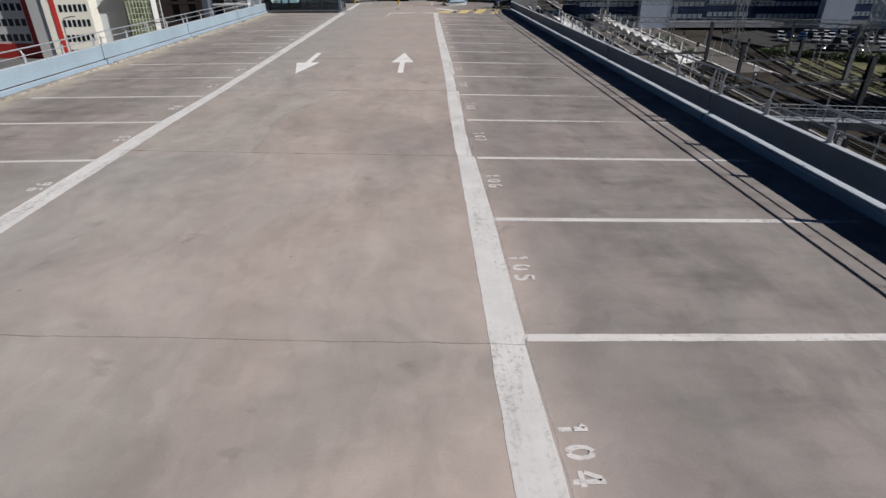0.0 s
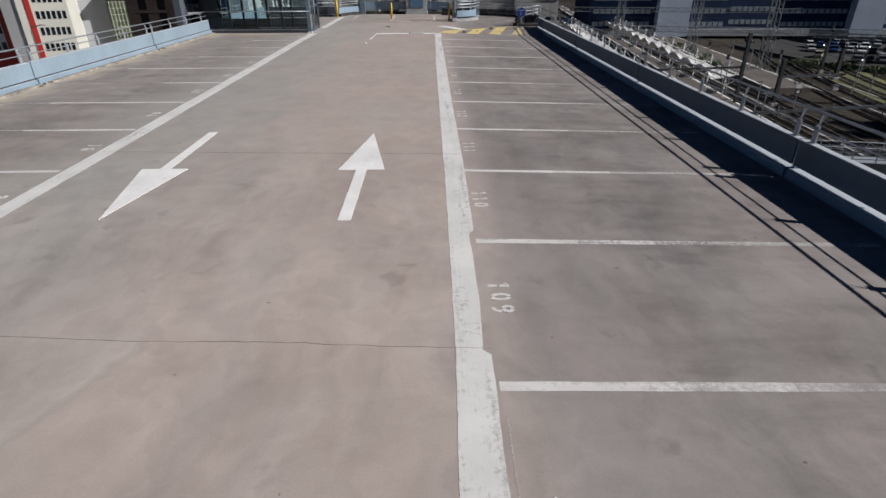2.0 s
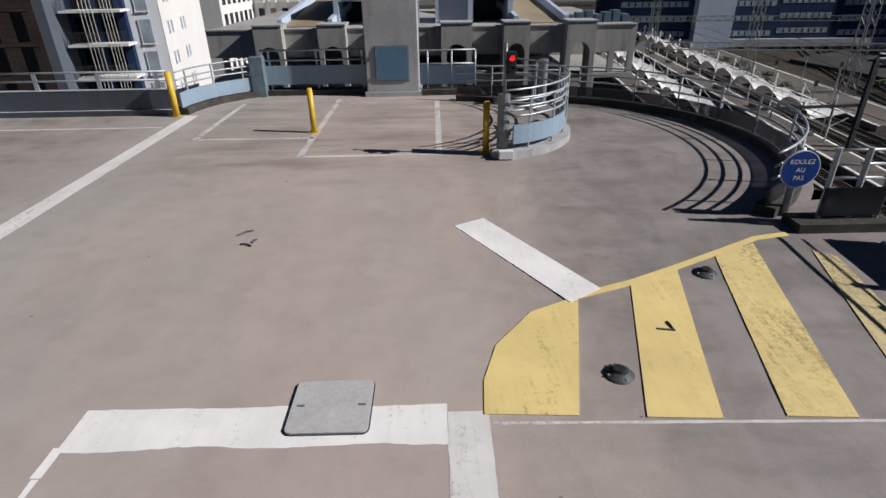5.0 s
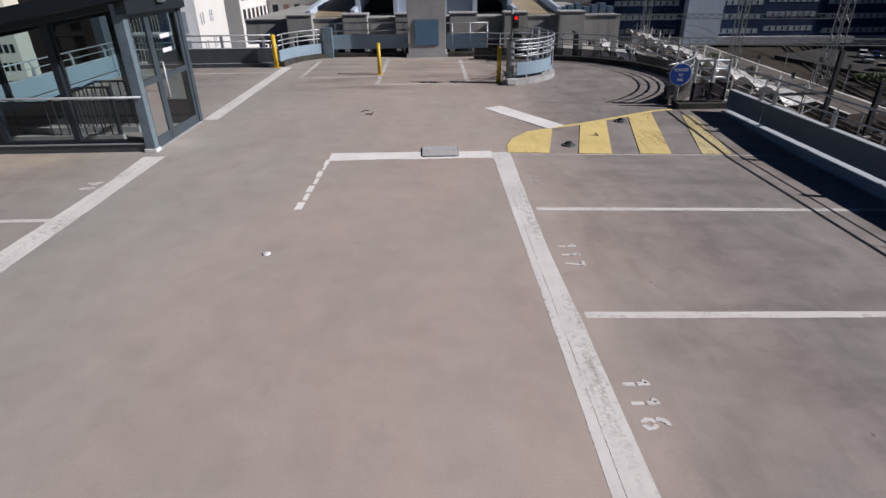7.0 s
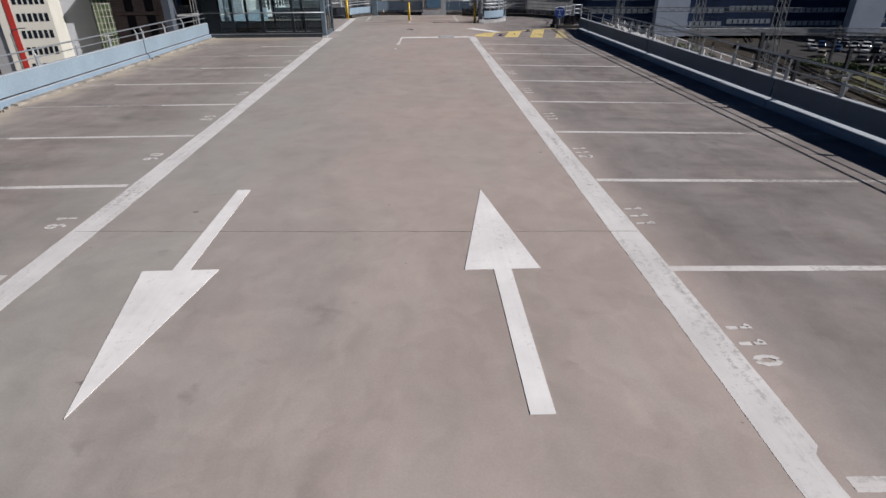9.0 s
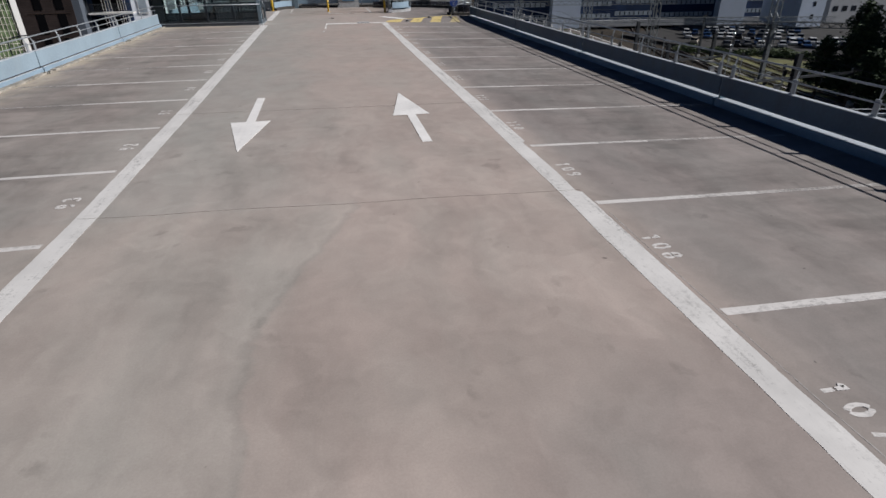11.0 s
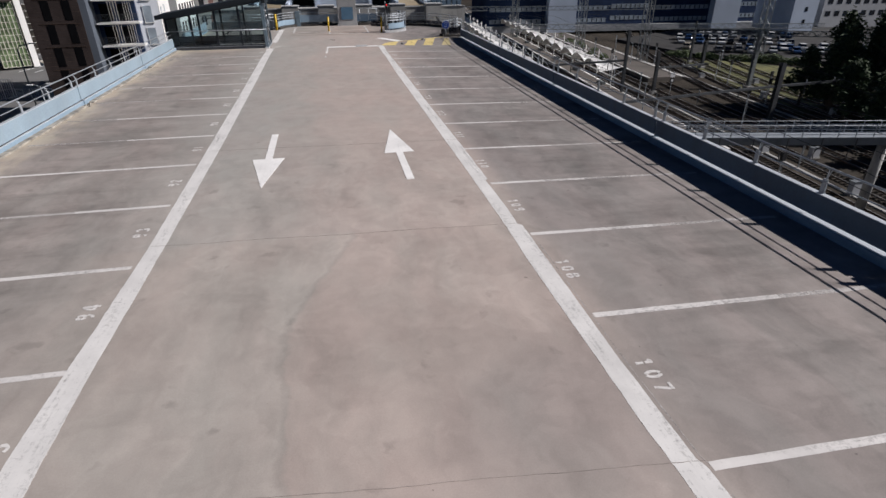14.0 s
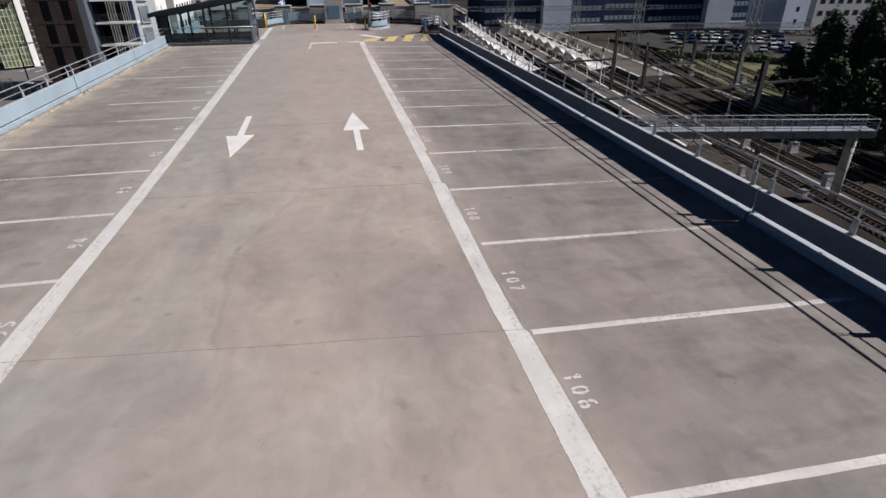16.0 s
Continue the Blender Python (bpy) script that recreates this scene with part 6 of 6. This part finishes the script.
for r in range(7):
    z = -16.95 + r * 2.58
    for x0, x1 in ((-35.35, -34.55), (-33.2, -32.4)):
        part("window", box(B(), x0, x1, 78.96, 78.99, z, z + 2.15), M["void"], apt)
        part("shutter_box", box(B(), x0 - 0.75, x1 + 0.55, 78.965, 78.995, z + 2.15, z + 2.20), M["rail"], apt)
for r in range(42):
    z = GROUND + 0.5 * r
    part("cladding_joint", box(B(), -36.9, -31.5, 78.99, 78.998, z, z + 0.02), M["rail"], apt)
part("recess_wall", box(B(), -31.49, -26.2, 82.4, 96.0, GROUND, 6), M["navy"], apt)
part("side_strip", box(B(), -31.499, -30.75, 79.06, 82.39, GROUND, 6), M["recess_grey"], apt)
for r in range(7):
    z = -15.32 + 2.62 * r
    part("balcony", box(B(), -30.45, -25.7, 80.4, 82.39, z, z + 0.18), M["render_white"], apt, "white balcony slab")
    part("balcony_rail", box(B(), -30.45, -25.7, 80.42, 80.46, z + 1.1, z + 1.15), M["mast"], apt)
    for i in range(30):
        x = -30.42 + i * 0.16
        part("baluster", box(B(), x, x + 0.025, 80.43, 80.455, z + 0.18, z + 1.1), M["mast"], apt)
    for x0 in (-30.2, -28.2):
        part("balcony_door", box(B(), x0, x0 + 1.3, 82.35, 82.39, z + 0.2, z + 2.2), M["void"], apt)
for i in range(4):
    for x in (-28.75 + 0.3 * i, -27.1 + 0.26 * i):
        part("screen_bar", tube(B(), [(x, 80.36, GROUND), (x, 80.36, 6)], 0.02, 5), M["render_white"], apt)
def swing(ob, x, y, degrees):
    """Turns a whole building about an upright axis at x, y."""
    ob.matrix_world = Matrix.Translation((x, y, 0)) @ Matrix.Rotation(radians(degrees), 4, "Z") @ Matrix.Translation((-x, -y, 0))


gable = part("gable", box(B(), -26.19, -23.6, 83.01, 97.0, GROUND, 6), M["render_pale"], apt)
part("side_wall", box(B(), -23.599, -23.55, 83.0, 99.0, GROUND, 6), M["render_white"], gable)
for r in range(7):
    z = -15.4 + 2.62 * r
    part("window", box(B(), -25.45, -24.5, 82.96, 82.99, z, z + 1.95), M["band"], gable)
    part("window_frame", box(B(), -25.5, -25.451, 82.93, 82.995, z, z + 1.95), M["render_white"], gable)
    part("window_sill", box(B(), -25.55, -24.4, 82.88, 82.995, z - 0.1, z - 0.001), M["render_white"], gable)
    for k in range(4):
        part("window", box(B(), -23.549, -23.53, 84.6 + 1.1 * k + (2.4 if k > 1 else 0), 85.1 + 1.1 * k + (2.4 if k > 1 else 0), z + 0.6, z + 1.7), M["band"], gable)
swing(gable, -26.19, 83.01, 3)
swing(apt, -31.0, 80.0, 6)

# white building further on
wh = thing("white_building", "sunlit white apartment building with pink window bays", "apartment building")
part("wall", box(B(), -45, -27.2, 108, 124, GROUND, 6), M["render_white"], wh)
part("side_wall", box(B(), -27.199, -27.15, 108, 124, GROUND, 6), M["render_white"], wh)
part("long_wing", box(B(), -27.14, -14.0, 122, 134, GROUND, 6), M["render_white"], wh)
for r in range(7):
    z = -14.5 + 2.8 * r
    for k in range(7):
        part("window", box(B(), -27.149, -27.12, 109.0 + 2.1 * k, 110.2 + 2.1 * k, z, z + 1.7), M["brick" if k % 2 else "dark_glass"], wh)
    for k in range(7):
        x = -26.4 + 1.75 * k
        part("window", box(B(), x, x + 0.9, 121.96, 121.99, z, z + 1.7), M["red_pale"] if k % 2 else M["dark_glass"], wh)
        part("balcony", box(B(), x - 0.2, x + 1.1, 121.2, 121.99, z - 0.3, z - 0.1), M["render_white"], wh)

# red striped offices
red = thing("striped_offices", "cream office block with red vertical stripes and window rows", "office building")
part("wall", box(B(), -150.0, -91.61, 134.0, 150.0, GROUND, 2), M["render_white"], red)
part("stripe", box(B(), -91.6, -90.0, 133.3, 149.0, GROUND, 2), M["red"], red)
part("stair_tower", box(B(), -89.99, -86.6, 132.6, 149.0, GROUND, 2), M["render_white"], red)
for r in range(6):
    z = -16.9 + 3.25 * r + 0.9
    for k in range(16):
        x = -93.3 - 1.45 * k
        part("window", box(B(), x, x + 1.0, 133.96, 133.99, z, z + 1.5), M["dark_glass"], red)
part("plinth", box(B(), -150, -91.7, 133.8, 133.98, GROUND, -13.3), M["red"], red)
wing = part("cream_wing", box(B(), 0.0, 9.2, 0.0, 14.0, 0, 18.5), M["cream"], red, "sunlit cream wing")
wing.matrix_basis = pose(-86.6, 132.4, GROUND, 0, 0, 20)
part("wing_stripe", box(B(), 1.5, 2.5, -0.12, -0.005, 0, 18.5), M["red"], wing)
for r in range(6):
    z = 0.4 + 3.2 * r
    for k in range(6):
        x = 3.1 + 0.97 * k
        part("window", box(B(), x, x + 0.62, -0.06, -0.005, z, z + 1.5), M["dark_glass"], wing)
for x, y in ((-66.0, 104.0), (-45.5, 92.0)):
    lampp = thing("street_lamp", "tall grey street lamp with a bent arm", "street lamp", (x, y, 0), "street lamps")
    part("column", tube(B(), [(0, 0, GROUND), (0, 0, -6.2), (0.4, 0, -5.6), (1.9, 0, -5.3)], 0.09, 6), M["mast_grey"], lampp)
    part("lantern", box(B(), 1.6, 2.5, -0.15, 0.15, -5.38, -5.25), M["mast_grey"], lampp)

lampp = thing("street_lamp", "grey street lamp with two short arms over the street", "street lamp", (-36.4, 74.9, 0), "street lamps")
part("column", tube(B(), [(0, 0, GROUND), (0, 0, -8.2)], 0.07, 8), M["mast_grey"], lampp, smooth=True)
for s_ in (-1, 1):
    part("arm", tube(B(), [(0, 0, -8.3), (s_ * 0.45, s_ * 0.1, -8.02), (s_ * 0.75, s_ * 0.16, -7.98)], 0.035, 6), M["mast_grey"], lampp, smooth=True)
    part("lantern", box(B(), s_ * 0.95 - 0.32, s_ * 0.95 + 0.32, s_ * 0.2 - 0.12, s_ * 0.2 + 0.12, -8.04, -7.92), M["render_white"], lampp, "pale lantern", bevel=0.03)

# grey block, glazed hall
blk = thing("grey_block", "plain pale grey block with a dark corner strip", "building")
part("wall", box(B(), -63.5, -57.4, 112.0, 124.0, GROUND, 1), M["render_grey"], blk)
part("corner_strip", box(B(), -63.8, -63.49, 111.9, 124.0, GROUND, 1), M["frame"], blk)
part("roof_edge", box(B(), -64.2, -57.0, 111.6, 124.4, 1.0, 1.4), M["brick"], blk)
hall = thing("glazed_hall", "glazed hall with a pale grid and green reflections", "glass hall")
HY, HB = 112.5, -11.2
part("glass_wall", box(B(), -57.6, -53.3, HY, 124, HB, 0), M["green_glass"], hall)
part("base", box(B(), -57.6, -51.6, HY + 1.5, 124, GROUND, HB - 0.01), M["frame"], hall, "dark recessed base")
for i in range(8):
    x = -57.5 + 0.56 * i
    part("mullion", box(B(), x, x + 0.06, HY - 0.14, HY - 0.01, HB, 0), M["cream"], hall)
for i in range(12):
    z = HB + 1.0 * i
    part("transom", box(B(), -57.6, -53.3, HY - 0.12, HY - 0.02, z, z + 0.05), M["cream"], hall)
part("pier", box(B(), -53.29, -52.4, HY - 0.4, HY + 0.6, HB - 0.2, -0.5), M["render_white"], hall, "white pier")
part("fin", box(B(), -51.75, -51.5, HY - 0.4, HY, HB + 0.4, -0.5), M["render_white"], hall, "white outer fin")
for i in range(10):
    z = HB + 0.6 + 1.0 * i
    part("fin_bar", box(B(), -52.2, -51.5, HY - 0.3, HY - 0.2, z, z + 0.06), M["render_white"], hall)
part("roof_edge", box(B(), -58.4, -53.6, HY - 1.2, 125, -1.0, -0.6), M["brick"], hall, "brown projecting roof edge")

swing(hall, -51.5, HY, 33)
swing(blk, -57.4, 112.0, 30)
# both stand further back, beyond the shade of the apartments
for ob in (hall, blk):
    ob.matrix_world = Matrix.Translation((-1.5, -2.0, 3.4)) @ Matrix.Scale(1.33, 4) @ Matrix.Translation((1.5, 2.0, -3.4)) @ ob.matrix_world

# street side to the west
bm = B()
prism(bm, [(-200, 30), (-40, 30), (-40, 175), (-200, 175)], GROUND + 0.02, GROUND + 0.06)
solid("road", bm, M["old_asphalt"], "pale worn asphalt street west of the deck", "road", kind="structure")
for (xa, ya), (xb, yb), w in (((-71.0, 143.9), (-69.2, 151.2), 0.4), ((-67.2, 142.5), (-66.6, 145.0), 0.35), ((-60.0, 84.0), (-54.5, 85.6), 0.3)):
    bm = B()
    prism(bm, [(xa - w / 2, ya), (xb - w / 2, yb), (xb + w / 2, yb), (xa + w / 2, ya)], GROUND + 0.061, GROUND + 0.07)
    solid("road_line", bm, M["sign_white"], "white painted line on the street", "road marking", "road lines", "structure")
for k, (x, y) in enumerate(((-76.5, 147.5), (-61.5, 92.5), (-51.0, 80.0), (-72.5, 154.0))):
    copy_thing(models[(2, 0, 1, 5)[k]], pose(x, y, GROUND + 0.06, 0, 0, 20 + 7 * k))


def street_fence(points, height, gap, label):
    """Posts, two rails and upright bars along a line on the street."""
    f_ = thing("street_fence", label, "fence", group="street fences")
    z0 = GROUND + 0.06
    for (xa, ya), (xb, yb) in zip(points, points[1:]):
        for z in (0.25, height * 0.5, height):
            part("fence_rail", beam(B(), (xa, ya, z0 + z), (xb, yb, z0 + z), 0.06, 0.06), M["render_white"], f_)
        n_ = max(2, int(math.hypot(xb - xa, yb - ya) / gap))
        for k in range(n_ + 1):
            x, y = xa + (xb - xa) * k / n_, ya + (yb - ya) * k / n_
            w = 0.05 if k % 4 == 0 else 0.018
            part("post" if k % 4 == 0 else "bar", box(B(), x - w, x + w, y - w, y + w, z0, z0 + height), M["render_white"], f_)


street_fence([(-64.5, 106.5), (-61.2, 110.3), (-58.2, 113.4)], 3.3, 0.32, "tall pale metal fence of a court on the shaded street")
street_fence([(-58.2, 113.6), (-52.6, 112.6), (-47.0, 110.5)], 1.5, 0.3, "pale metal railing along the shaded street")

# offices beyond the car park
off = thing("office_building", "long dark blue office building with pale window bands", "office building")
part("wall", box(B(), -70, 62, 0, 25, 0, 26), M["navy"], off)
for r in range(6):
    z = 2.6 + 3.55 * r
    for a, b_ in ((-69, -52), (-43, -30), (-28.5, -14.5), (-13, 5.5), (16.5, 31.0), (33.0, 48.0)):
        shift_ = 0.0 if int(a) % 2 else 1.2
        part("window_band", box(B(), a, b_ - shift_, -0.06, -0.01, z + shift_ * 0.5, z + shift_ * 0.5 + 1.25), M["band"], off)
        n_ = int((b_ - a) / 1.6)
        for k in range(1, n_):
            x = a + (b_ - shift_ - a) * k / n_
            part("band_mullion", box(B(), x, x + 0.35, -0.09, -0.061, z + shift_ * 0.5 + 0.15, z + shift_ * 0.5 + 1.1), M["dark_glass"], off)
part("plinth", box(B(), -70.1, 62.1, -1.5, -0.02, 0, 1.9), M["render_grey"], off)
for x in (-50.5, 6.0):
    part("tower", box(B(), x, x + 9.2, -3.0, -0.02, 0, 26), M["tower"], off)
off.matrix_world = pose(117, 181, GROUND + 0.8, 0, 0, -3)
wedge = thing("end_wing", "sunlit pale slab wing standing over the car park", "building wing", (134.6, 157, GROUND + 0.8))
bm = B()
box(bm, 0, 8.4, 0, 16, 0.8, 24)
part("slab", bm, M["tower"], wedge)
for r in range(6):
    z = 3.0 + 3.5 * r
    part("window", box(B(), 4.2, 5.0, -0.06, -0.01, z, z + 1.2), M["dark_glass"], wedge)
    part("window_frame", box(B(), 5.001, 5.1, -0.08, -0.011, z - 0.05, z + 1.25), M["mast_grey"], wedge)
part("support", box(B(), 1, 2, 2, 3, 0, 0.8), M["navy"], wedge)
grey_far = thing("pale_building", "pale grey building behind the tall evergreens", "building", (163, 176, GROUND))
part("wall", box(B(), 0, 34, 0, 18, 0, 24), M["render_grey"], grey_far)
for r in range(5):
    for k in range(9):
        part("window", box(B(), 1.5 + 3.6 * k, 3.4 + 3.6 * k, -0.06, -0.01, 4 + 3.8 * r, 5.6 + 3.8 * r), M["dark_glass"], grey_far)
far = thing("far_offices", "bluish glass office tower far behind the yard", "office building", (76, 235, GROUND))
part("wall", box(B(), -12, 30, 0, 20, 0, 32), M["navy"], far)
part("tower", box(B(), -4, 8, -1.5, -0.01, 0, 32), M["tower"], far)
for r in range(7):
    part("window_band", box(B(), 8.5, 29.5, -0.06, -0.01, 4 + 3.6 * r, 5.4 + 3.6 * r), M["band"], far)
bm = B()
box(bm, -400, 500, 420, 430, GROUND, 6)
solid("backdrop", bm, M["concrete_far"], "hazy distant town behind the yard", "backdrop", kind="structure")
